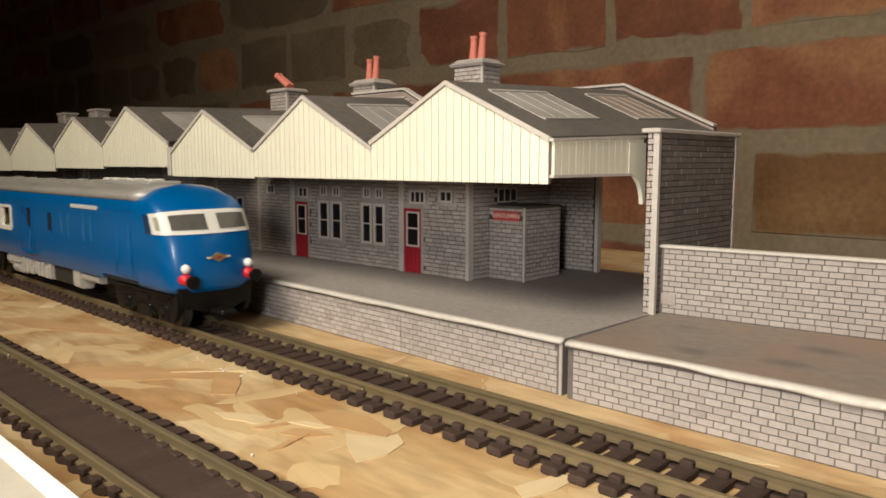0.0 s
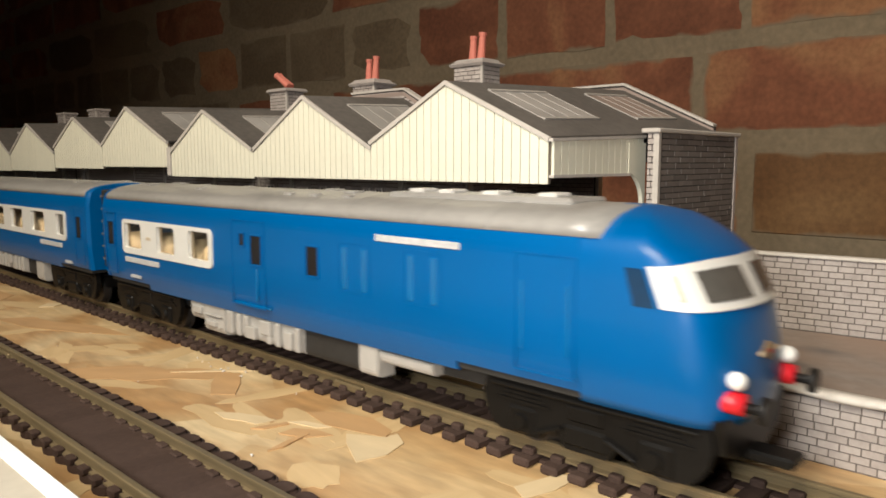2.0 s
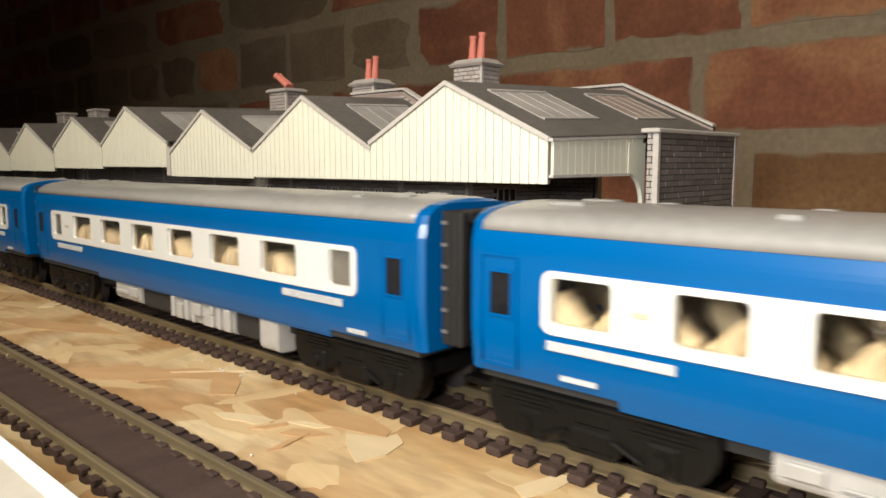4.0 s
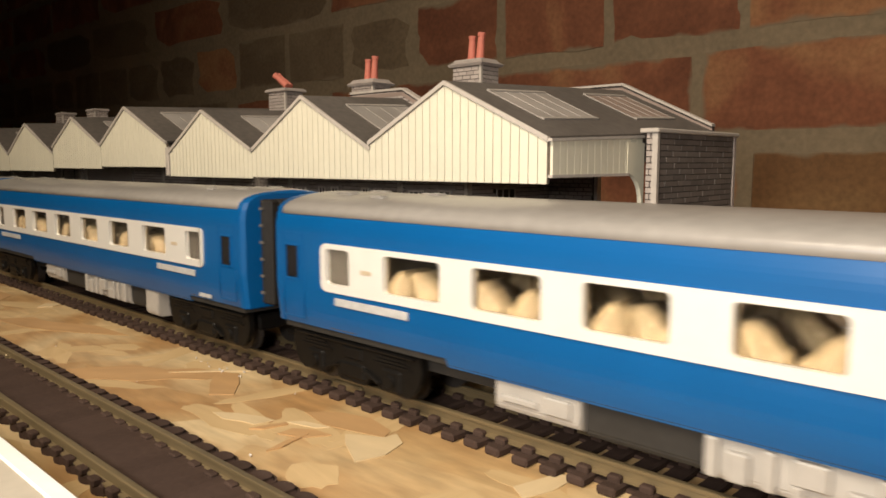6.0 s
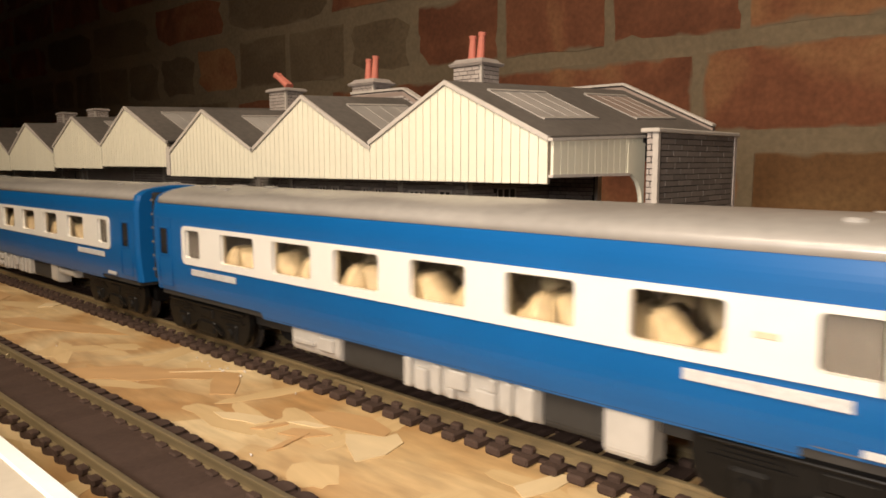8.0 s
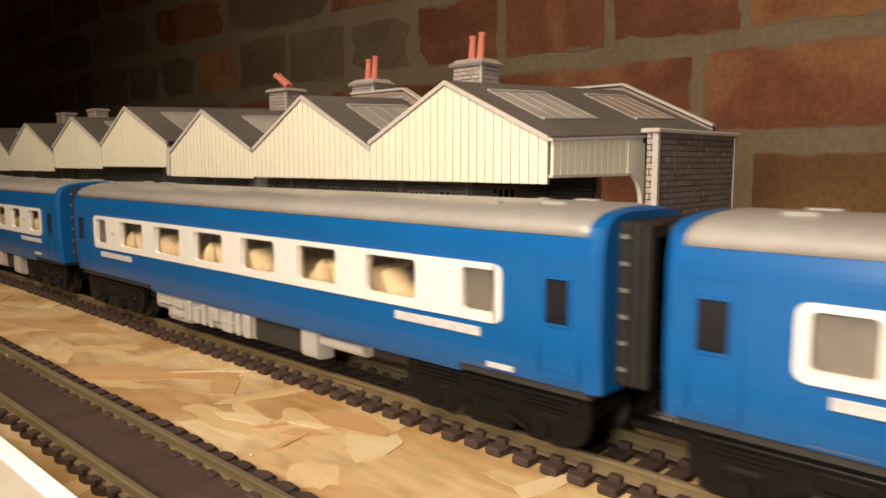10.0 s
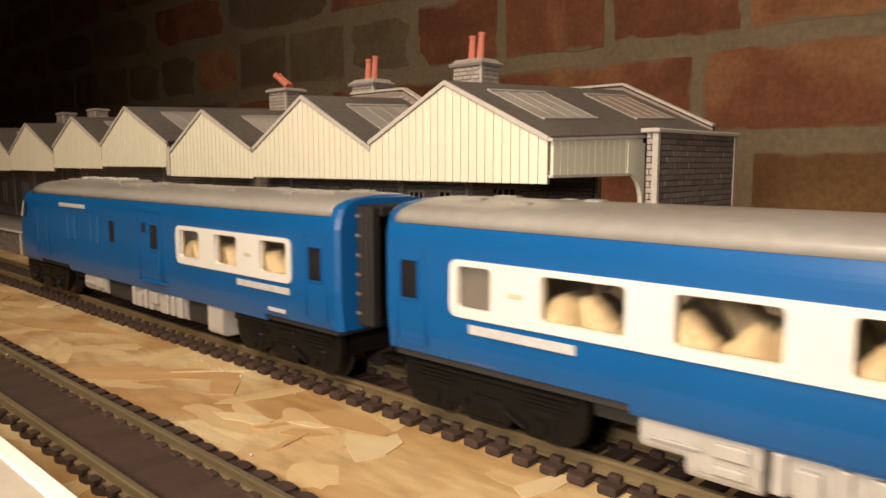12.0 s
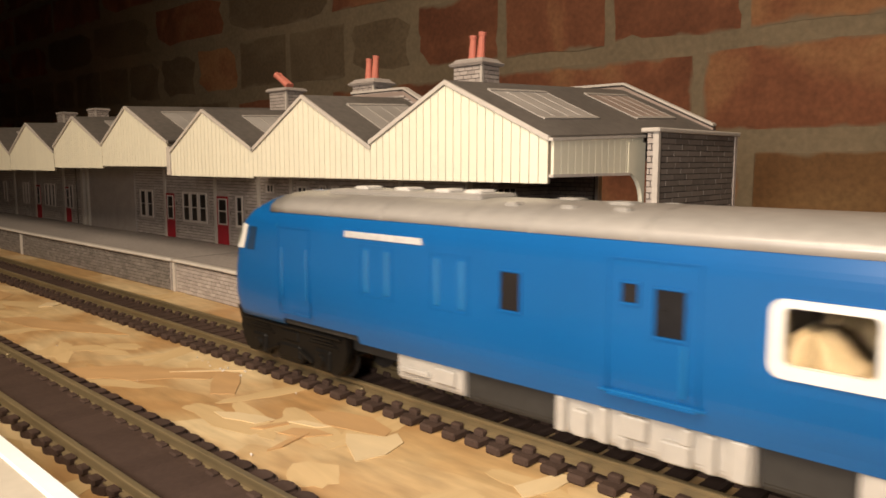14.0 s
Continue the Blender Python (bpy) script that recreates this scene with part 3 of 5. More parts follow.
def chimney(x, y, zb, zc, w, d, fallen=False, pots=True, rz=0):
    c = thing("chimney", "grey stone chimney with " + ("two toppled terracotta pots" if fallen else "two terracotta pots" if pots else "a flat cap and no pots"), "chimney", x, y, zb, rz, "chimneys")
    h = zc - zb
    part("stack", B(-w / 2, w / 2, -d / 2, d / 2, 0, h), "joint", c)
    stones(c, -w / 2, w / 2, 0, h, -d / 2, row=1.7, length=4, seed=int(-x))
    stones(c, -d / 2, d / 2, 0, h, w / 2, axis="y", out=1, row=1.7, length=4, seed=int(-x) + 1)
    part("corner_strip", B(w / 2 - 0.8, w / 2 + 0.35, -d / 2 - 0.35, -d / 2 + 0.8, 0, h), "card", c)
    bm = bmesh.new()
    rows = [[(sx * (w / 2 + g), sy * (d / 2 + g), h + z) for sx, sy in ((-1, -1), (1, -1), (1, 1), (-1, 1))] for z, g in (((-0.4, 1.1), (0.6, 1.7), (1.6, 0.2), (2.6, -0.6)) if pots and not fallen else ((0.0, 1.2), (0.5, 1.6), (1.5, 1.2), (2.0, 0.2)) if fallen else ((0.0, 0.7), (0.3, 0.9), (1.5, 0.8), (1.8, 0.3)))]
    vs = loft(bm, rows, True)
    bm.faces.new(vs[0][::-1]), bm.faces.new(vs[-1])
    part("cap", bm, "stone", c, "weathered card cap")
    if pots:
        for i, dx in enumerate((-2.3, 2.3)):
            bm = bmesh.new()
            p = Vector((dx, 0, h + 2.6))
            up = Vector((-8.0, -2, 6.2)) if fallen else Vector((0.5 + 0.3 * i, 0.2, 9.8 + i))
            if fallen:
                p = Vector((3.0 - dx * 0.2, dx * 0.6, h + 3.2))
            rod(bm, p, p + up * 0.88, 1.75, 1.35)
            rod(bm, p + up * 0.86, p + up, 1.55, 1.75)
            rod(bm, p + up * 0.93, p + up * 1.005, 1.3, 1.3)
            part("chimney_pot", bm, "pot", c, "salmon terracotta pot")
    return c


# ---- station building ----
def window(parent, x0, x1, z0, z1, y, cols=1, rails=1):
    w = part("window", B(x0, x1, y - 0.15, y + 0.3, z0, z1), "dark", parent, "dark printed panes in a pale frame")
    f = 1.25 if z1 - z0 > 8 else 0.8
    part("surround", B(x0 - 1.9, x1 + 1.9, y + 0.02 + 0.0004 * x0, y + 0.29, z0 - 1.7, z1 + 1.8), "stone", w)
    part("window_frame", ring(x0, x1, z0, z1, f, y - 0.75, y - 0.1), "pale", w)
    for i in range(1, cols):
        xx = x0 + (x1 - x0) * i / cols
        part("mullion", B(xx - 0.28, xx + 0.28, y - 0.6, y - 0.12, z0 + f, z1 - f), "pale", w)
    for i in range(1, rails + 1):
        zz = z0 + (z1 - z0) * i / (rails + 1)
        part("glazing_bar", B(x0 + f, x1 - f, y - 0.6, y - 0.12, zz - 0.3, zz + 0.3), "pale", w)
    return w


def ring(x0, x1, z0, z1, f, y0, y1):
    bm = bmesh.new()
    box(bm, x0, x0 + f, y0, y1, z0, z1)
    box(bm, x1 - f, x1, y0, y1, z0, z1)
    box(bm, x0 + f, x1 - f, y0, y1, z0, z0 + f)
    box(bm, x0 + f, x1 - f, y0, y1, z1 - f, z1)
    return bm


def red_door(parent, x0, x1, y, z0=16.2):
    part("surround", B(x0 - 1.5, x1 + 1.6, y + 0.05, y + 0.28, z0, z0 + 30), "stone", parent)
    d = part("door", B(x0, x1, y - 0.5, y + 0.3, z0, z0 + 27.8), "red", parent, "red printed door with a tall pane")
    part("pane", B(x0 + 2.2, x1 - 0.6, y - 0.62, y - 0.5, z0 + 12.2, z0 + 26), "dark", d)
    part("pane_frame", ring(x0 + 1.8, x1 - 0.2, z0 + 11.4, z0 + 26.6, 0.75, y - 0.95, y - 0.5), "pale", d)
    part("glazing_bar", B(x0 + 2.4, x1 - 0.8, y - 0.9, y - 0.55, z0 + 19, z0 + 19.7), "pale", d)
    n = 4
    for i in range(n):
        a = x0 + 0.5 + (x1 - x0 - 0.8) * i / n
        part("plank", B(a, a + (x1 - x0 - 0.8) / n - 0.3, y - 0.8, y - 0.45, z0 + 0.4, z0 + 10.6), "red", d)
    return d


def station_building():
    s = thing("station_building", "grey printed stone station with pale frames and red doors", "station building", -270, 222, 16)
    y = 0.0
    x = lambda w: w + 270
    z = lambda w: w - 16
    holes = []
    wins = [(-261, -253.6, 26.5, 45.3), (-252.4, -244.8, 26.5, 45.3), (-293.4, -285, 26.5, 45.3), (-283.6, -275.2, 26.5, 45.3), (-369, -361.5, 27, 45),
            (-430.5, -421.2, 27, 45.5), (-420.6, -411.2, 27, 45.5), (-410.6, -401, 27, 45.5), (-489.5, -480.6, 27, 45.5), (-479.4, -470.5, 27, 45.5)]
    tops = [(-259.5, -254.5, 47.6, 52.4), (-251, -246, 47.6, 52.4), (-291.8, -286.4, 47.6, 52.4), (-282, -276.6, 47.6, 52.4), (-211, -203.5, 47.4, 52.4),
            (-228.6, -219.2, 46.2, 52.0), (-310, -302, 46.2, 51.6), (-338, -331, 47.4, 52.2)]
    doors = [(-232.2, -222.4), (-312.5, -303), (-389.5, -378), (-452, -442)]
    for w in wins + tops:
        holes.append((x(w[0]), x(w[1]), z(w[2]), z(w[3])))
    for d in doors:
        holes.append((x(d[0]), x(d[1]), 0, 28))
    part("front_wall", B(x(-600), x(-195), 0.3, 2.5, 0, 58), "joint", s)
    stones(s, x(-600), x(-195.5), 0.1, 52, 0.3, holes=holes, row=1.75, length=4.6, seed=21)
    part("side_wall", B(x(-197), x(-195), 2.5, 62, 0, 58), "joint", s)
    stones(s, 2.5, 58, 0.1, 52, x(-195), axis="y", out=1, row=1.75, length=4.6, seed=22, holes=[(18, 30.5, 31.0, 37.0)])
    part("back_wall", B(x(-195), x(-170), 56, 58, 0, 52), "joint", s)
    stones(s, x(-194.8), x(-171.5), 0.1, 52, 56, row=1.75, length=4.6, seed=23)
    part("corner_strip", B(x(-170.6), x(-169), 55.3, 58.4, 0, 52), "card", s, "pale folded card corner")
    part("corner_strip", B(x(-196.2), x(-194.6), -0.5, 2.4, 0, 54), "card", s, "pale folded card corner")
    for px in (-235.4, -316.8, -347, -392.6, -455):
        part("pilaster", B(x(px), x(px) + 2.6, -0.8, 0.4, 0, 54, bevel=0.2), "card", s, "pale card pilaster")
    part("rear_wall", B(x(-600), x(-197), 60, 62, 0, 58), "joint", s)
    for w in wins:
        window(s, x(w[0]), x(w[1]), z(w[2]), z(w[3]), y, 1, 1)
    for w in tops:
        window(s, x(w[0]), x(w[1]), z(w[2]), z(w[3]), y, 3 if w[1] - w[0] > 8 else 2, 0)
    for d in doors:
        red_door(s, x(d[0]), x(d[1]), y, 0.2)
    w = part("window", B(x(-195.2), x(-194.6), 18, 30.5, 31.4, 36.6), "dark", s, "dark printed panes in a pale frame")
    for a in (18, 22.0, 26.1, 30.2):
        part("mullion", B(x(-194.7), x(-194.3), a, a + 0.5, 31.4, 36.6), "pale", w)
    for a in (31.0, 36.5):
        part("window_frame", B(x(-194.7), x(-194.3), 18, 30.7, a, a + 0.6), "pale", w)
    # the plain projecting block further along
    part("side_block", B(x(-574), x(-497), -0.9, 2, 0, 57), "stone", s, "plain pale stone block")
    for px in (-586, -577):
        part("pilaster", B(x(px), x(px) + 4, -2.4, 0, 0, 55, bevel=0.2), "card", s, "pale card pilaster")
    part("far_wall", B(x(-900), x(-600.5), 0, 3, 0, 58), "joint", s)
    stones(s, x(-900), x(-601), 0.1, 52, 0, row=1.75, length=4.6, seed=27)
    for px in (-626, -692, -745, -800):
        part("pilaster", B(x(px), x(px) + 3.5, -1.2, 0, 0, 54, bevel=0.2), "card", s, "pale card pilaster")
    for px, w in ((-614, 7), (-668, 7), (-660, 7), (-652, 7), (-722, 7), (-714, 7), (-775, 9)):
        window(s, x(px), x(px) + w, 11, 30, -0.25, 1, 1)
    for px in (-622, -688):
        red_door(s, x(px), x(px) + 9, -0.25, 0.2)
    return s


def gents_box():
    g = thing("lavatory_block", "small flat-roofed stone lavatory block with a red sign", "lavatory", -194.3, 234, 16)
    part("body", B(0, 18, 0.3, 25, 0, 29.6), "joint", g)
    stones(g, 0.1, 17.2, 0.1, 29.4, 0.3, row=1.75, length=4.6, seed=31, holes=[(2.4, 16.0, 24.2, 28.4)])
    stones(g, 0.6, 25, 0.1, 29.4, 18, axis="y", out=1, row=1.75, length=4.6, seed=32)
    part("corner_strip", B(17.6, 18.5, -0.2, 0.7, 0, 29.8), "card", g, "pale folded card corner")
    part("roof", B(-0.2, 18.4, -0.2, 25, 29.6, 30.3), "slate", g)
    sign = part("sign", B(2.6, 15.8, -0.5, 0.3, 24.4, 28.2, bevel=0.1), "sign", g, "red sign with pale lettering")
    font = bpy.data.curves.new("lettering", "FONT")
    font.body, font.size, font.extrude, font.align_x, font.align_y = "GENTLEMEN", 2.5 * MM, 0.00005, "CENTER", "CENTER"
    font.materials.append(M["signtext"])
    ob = new("lettering", font)
    ob.parent = sign
    ob.matrix_basis = pose(9.2 * MM, -0.58 * MM, 26.3 * MM, 90, 0, 0)
    return g


def end_screen():
    """The stone side wall that closes the hall, with its planked valance and curved bracket."""
    e = thing("end_screen", "tall stone end wall with pale quoins beside the hall", "wall", -110.2, 212, 16)
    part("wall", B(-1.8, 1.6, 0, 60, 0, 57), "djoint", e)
    # side stones darker than the front: the side's shade is put into their colour
    stones(e, 2.2, 60, 0.2, 57, 1.6, axis="y", out=1, row=1.9, length=9.5, mat="shaded_stone", relief=0.16, seed=41)
    stones(e, -1.8, 1.6, 0.2, 57, 0, row=1.9, length=3.4, seed=42)
    part("corner_strip", B(0.5, 2.3, -0.6, 0.9, 0, 57.5), "card", e, "pale folded card corner")
    part("coping", B(-3.4, 3.0, -1.5, 61.5, 57, 58.4, bevel=0.3), "card", e, "pale card coping")
    part("corner_post", B(1.6, 2.1, 59.2, 61, 0, 57), "stonej", e)
    v = thing("valance", "cream planked valance with a curved bracket", "valance", -116.5, 166, 58)
    part("backing", prism(bmesh.new(), [(0.5, 2.6), (50, 2.6), (50, 13.9), (0.5, 11.9)], "x", -0.6, -0.1), "gap", v)
    for i in range(14):
        a = 0.7 + i * 3.55
        part("plank", B(-0.2, 0.8, a + 0.12, a + 3.43, 2.4, 11.9 + RISE * a), "cream", v)
    pts = [(51.5, 12), (51.5, -7.5)] + [(51.5 - 1.2 - 9.5 * (1 - math.cos(radians(a))), -7.5 + 10.0 * math.sin(radians(a))) for a in range(0, 91, 15)] + [(41, 12)]
    part("bracket", prism(bmesh.new(), pts, "x", -0.4, 1.0), "cream", v, "curved cream bracket")
    part("trim", prism(bmesh.new(), [(-0.4, 11.5), (51, 13.6), (51, 14.5), (-0.4, 12.4)], "x", -0.8, 1.3), "card", v, "pale card eaves strip")
    part("lower_trim", B(-0.6, 1.1, 0.4, 42, 1.7, 2.5), "card", v)


def low_wall():
    w = thing("platform_wall", "low stone boundary wall with pale coping on the platform", "wall", -108.2, 215.6, 16, 6.4)
    part("core", B(0, 240, 0.3, 2.2, 0, 21), "pjoint", w)
    part("coping", B(-0.5, 240, -0.7, 3.0, 21, 22.0, bevel=0.25), "coping", w, "pale card coping")
    part("patch", B(0.6, 5.2, -0.35, 0.3, 3.0, 6.6, bevel=0.1), "stone", w)
    return w


setting()
track(133.3, "straight model track, dark sleepers, tarnished brassy rails, beside the platform", 0.5, (-152, 40))
track(63.3, "straight model track with brown sleepers and brassy rails on the board", 2.8, (-260,), 3.3, 2.7, 0.9, (-10.6, 16.0), 7.1, True)
near_platform()
P0 = platform(112, 165.0, 0.2, 220.5, "tan", "right-hand platform ramp piece with stained brownish deck", near=-94, wavy=1.2)
tagged(P0, "card platform with a stained brownish deck and buckled white edge")
P1 = platform(-110.7, 165.0, -1.5, 234, "tarmac", "card platform with grey deck and stone-printed face", near=-66, wavy=0.3)
# the two far platforms have a darker, more mottled stone face
P2 = platform(-346, 170.6, 0.6, 214, "tarmac", "card platform with grey deck and darker, mottled stone-printed face", face="mottled_stone")
P3 = platform(-561, 168.6, 0.0, 260, "tarmac", "card platform with grey deck and darker, mottled stone-printed face", face="mottled_stone")
bay(-117, -190, -155.2, 58, 70, 87.4, 273, sky=[(1, 178, 208, 0.18, 0.71, "skyl"), (1, 232.5, 261.5, 0.18, 0.71, "skyp")], parapet=(272, 95.0, 77.3))
bay(-190, -262, -228, 58, 68.3, 87.4, 275, sky=[(1, 181, 212, 0.2, 0.75, "skyl")], parapet=(218, 94.3, 75.0))
bay(-262, -332, -301.5, 57.4, 68.3, 85.7, 275, sky=[(1, 181, 212, 0.2, 0.75, "skyl")])
bay(-335.5, -410, -379, 61.6, 73, 90.9, 275, sky=[(1, 181, 212, 0.2, 0.75, "skyl")])
bay(-410.5, -481, -449.5, 60.4, 72.6, 88.6, 275, sky=[(1, 181, 212, 0.2, 0.75, "skyl")])
bay(-482, -563, -528, 58.4, 69.5, 87.7, 275)
bay(-564, -640, -604, 58, 69, 87, 275, sky=[(1, 181, 212, 0.2, 0.75, "skyl")])
bay(-641, -716, -680, 58, 69, 87, 275)
bay(-717, -795, -757, 58, 69, 87, 275)
solid("canopy_post", B(-335.3, -332.4, 165.2, 167.5, 57.4, 71, bevel=0.3), "card", "pale card corner piece between two roof bays", "post")
chimney(-203, 236, 72, 103.2, 15.2, 11)
chimney(-268.5, 236, 76, 100.0, 15.2, 11)
chimney(-338, 236, 74, 101.0, 15.2, 11, fallen=True)
chimney(-586, 236, 74, 102.5, 14, 10, pots=False)
chimney(-650, 236, 74, 102.5, 14, 10, pots=False)
station_building()
gents_box()
end_screen()
W0 = low_wall()


# ---- the train ----
P, GAP, LEN = 262.5, 18.0, 244.5


def side_walls(bm, s0, s1, wins, y=18.0):
    """Both sides of a body from s0 to s1 with real openings; wins: (a, b, z0, z1)."""
    for sgn in (-1, 1):
        o, i = sgn * y, sgn * (y - 1.2)
        lo = [(sgn * (y - 1.5), 20.5), (sgn * (y - 1.12), 21.8), (sgn * (y - 0.78), 23.2), (sgn * (y - 0.5), 24.8), (sgn * (y - 0.27), 26.6), (sgn * (y - 0.1), 28.8), (o, 31.2), (i, 31.2), (sgn * (y - 2.8), 20.5)]
        hi = [(o, 44.0), (o, 45.8), (sgn * (y - 0.06), 47.0), (sgn * (y - 0.17), 48.0), (sgn * (y - 0.34), 49.0), (sgn * (y - 0.6), 50.2), (sgn * (y - 1.8), 50.2), (i, 44.0)]
        cuts = [s0] + [v for w in sorted(wins) for v in w[:2]] + [s1]
        for k, (a, c) in enumerate(zip(cuts, cuts[1:])):
            prism(bm, lo, "x", a, c)
            prism(bm, hi, "x", a, c)
            spans = ((31.2, wins[0][2]), (wins[0][3], 44.0)) if k % 2 else ((31.2, 44.0),)
            for z0, z1 in spans:
                box(bm, a, c, min(o, i), max(o, i), z0, z1)
    bmesh.ops.remove_doubles(bm, verts=bm.verts, dist=0.01)
    return bm


def skirt(bm, s0, s1, y=18.0):
    for sgn in (-1, 1):
        prism(bm, [(sgn * (y - 1.5), 20.5), (sgn * (y - 2.2), 18.4), (sgn * (y - 3.2), 18.4), (sgn * (y - 2.8), 20.5)], "x", s0, s1)
    return bm


def roof_section(y=17.6, base=50.2, rise=5.6):
    return [(-y * math.cos(radians(a)), base + rise * math.sin(radians(a)) ** 0.75) for a in range(0, 181, 15)]


def roof(s0, s1, parent, both=False):
    bm = bmesh.new()
    sec = roof_section()
    rows = []
    cuts = [(s0, 0.90, -2.2), (s0 + 1.5, 0.97, -0.6), (s0 + 4, 1, 0)] + ([(s1 - 4, 1, 0), (s1 - 1.5, 0.97, -0.6), (s1, 0.90, -2.2)] if both else [(s1 - 8, 1, 0), (s1 - 0.2, 1, 0)])
    for s, k, dz in cuts:
        rows.append([(s, y * k, max(50.0, z + dz * (z - 50.2) / 5.6)) for y, z in sec])
    vs = loft(bm, rows)
    bm.faces.new(vs[0][::-1]), bm.faces.new(vs[-1])
    for row0, row1 in zip(vs, vs[1:]):
        bm.faces.new((row0[-1], row0[0], row1[0], row1[-1]))
    bmesh.ops.recalc_face_normals(bm, faces=bm.faces[:])
    return part("roof", bm, "roof", parent, "silver-grey roof", True)


def end_wall(s, parent, out):
    """The blue end of a car round its gangway, slightly rounded."""
    bm = bmesh.new()
    sec = [(-17.0, 20.5), (-17.6, 26), (-18, 31), (-18, 47), (-17.4, 50)] + [(y, z) for y, z in roof_section(17.2, 50.2, 5.2)[1:-1]] + [(17.4, 50), (18, 47), (18, 31), (17.6, 26), (17.0, 20.5)]
    rows = [[(s - out * 1.4, y, z) for y, z in sec], [(s + out * 0.4, y * 0.985, z) for y, z in sec], [(s + out * 1.6, y * 0.93, min(z, 54.6)) for y, z in sec]]
    vs = loft(bm, rows)
    bm.faces.new(vs[-1]), bm.faces.new(vs[0][::-1])
    for r0, r1 in zip(vs, vs[1:]):
        bm.faces.new((r0[-1], r0[0], r1[0], r1[-1]))
    bmesh.ops.recalc_face_normals(bm, faces=bm.faces[:])
    return part("end_wall", bm, "blue", parent)


def gangway(s, parent, out, deep=3, w=12.6, stays=True):
    lo, hi = sorted((s + out * 1.6, s + out * 2.8))
    g = part("gangway", B(lo, hi, -w + 1, w - 1, 22, 53, bevel=0.4), "gang", parent, "black ribbed gangway bellows")
    for k in range(deep):
        lo, hi = sorted((s + out * (2.9 + 2.0 * k), s + out * (4.7 + 2.0 * k)))
        bm = bmesh.new()
        box(bm, lo, hi, -w, -w + 3.2, 22, 53, bevel=0.5)
        box(bm, lo, hi, w - 3.2, w, 22, 53, bevel=0.5)
        box(bm, lo, hi, -w + 3.2, w - 3.2, 50.2, 53, bevel=0.4)
        part("bellows_rib", bm, "gang", g)
    for z in range(25, 52, 5) if stays else ():
        lo, hi = sorted((s + out * 3.0, s + out * 4.6))
        for sg in (-1, 1):
            part("stay", B(lo, hi, sg * (w + 0.1) - 0.25, sg * (w + 0.1) + 0.3, z, z + 0.8), "stay", g, "pale bellows stay")
    lo, hi = sorted((s, s + out * 8.6))
    part("coupling", B(lo, hi, -2.2, 2.2, 10.5, 12.2, bevel=0.4), "black", parent, "black plastic coupling bar")
    return g


def bogie(s, parent, half=25.0):
    b = part("bogie", B(s - half + 3, s + half - 3, -9, 9, 11.5, 16.5, bevel=0.8), "black", parent, "black four-wheel bogie")
    for sg in (-1, 1):
        bm = bmesh.new()
        y0, y1 = sg * 12.6, sg * 14.4
        lo, hi = min(y0, y1), max(y0, y1)
        e = half
        prism(bm, [(s - e, 17.6), (s - e - 0.4, 14.5), (s - e + 0.4, 11.5), (s - e + 2, 9.0), (s - e + 4, 7.6), (s - 17 + 6, 7.6), (s - 9, 9.8), (s - 7, 10.4), (s - 5, 7.4), (s + 5, 7.4),
                   (s + 7, 10.4), (s + 9, 9.8), (s + 17 - 6, 7.6), (s + e - 4, 7.6), (s + e - 2, 9.0), (s + e - 0.4, 11.5), (s + e + 0.4, 14.5), (s + e, 17.6), (s + e - 1, 18.8), (s - e + 1, 18.8)], "y", lo, hi)
        for a in (-15, 15):
            axle = B(s + a - 3.4, s + a + 3.4, min(sg * 13, sg * 15.1), max(sg * 13, sg * 15.1), 7.8, 13.6, bevel=0.6)
            rod(axle, (s + a, sg * 14.8, 10.6), (s + a, sg * 15.9, 10.6), 2.0, 1.5, 14)
            part("axle_box", axle, "black", b)
            for k in range(3):
                box(bm, s + a - 7 + k * 1.4, s + a + 7 - k * 1.4, lo - 0.3, hi + 0.3, 14.2 + k * 0.9, 14.8 + k * 0.9)
        box(bm, s - 5, s + 5, lo - 0.6, hi + 0.6, 8.4, 12.6, bevel=0.6)
        box(bm, s - 4, s + 4, lo - 0.4, hi + 0.4, 13.4, 16.6, bevel=0.4)
        rod(bm, (s - e + 2, sg * 14.9, 17.5), (s + e - 2, sg * 14.9, 17.5), 0.4, sides=8)
        rod(bm, (s - 11, sg * 14.9, 9.2), (s - 5, sg * 14.9, 11.6), 0.5, sides=8)
        rod(bm, (s + 11, sg * 14.9, 9.2), (s + 5, sg * 14.9, 11.6), 0.5, sides=8)
        part("side_frame", bm, "black", b)
    for a in (-15, 15):
        for sg in (-1, 1):
            bm = bmesh.new()
            rod(bm, (s + a, sg * 7.4, 10.9), (s + a, sg * 10.0, 10.9), 5.9, sides=24)
            rod(bm, (s + a, sg * 7.0, 10.9), (s + a, sg * 7.5, 10.9), 6.6, sides=24)
            part("wheel", bm, "steel", b, "dull steel wheel")
    return b


# equipment along a car side: start, end, material, half width, bottom, top
SIDE_A = [(59.5, 69, "equip", 15.2, 8.9, 18.4), (69.2, 84, "under", 13.8, 10.0, 18.4), (84.4, 123.5, "equip", 15.0, 10.2, 18.6), (123.7, 147.5, "under", 14.0, 10.6, 18.6), (147.8, 169, "equip", 15.0, 11.6, 18.6)]
SIDE_B = [(61, 83, "equip", 15.0, 12.4, 18.4), (70, 83, "equip", 15.2, 9.4, 14.6), (84.4, 123, "equip", 15.0, 10.4, 18.6), (123.2, 147, "under", 14.2, 10.2, 18.6), (147.2, 154.5, "equip", 15.0, 10.2, 18.4), (154.7, 173, "equip", 14.6, 14.2, 17.4)]


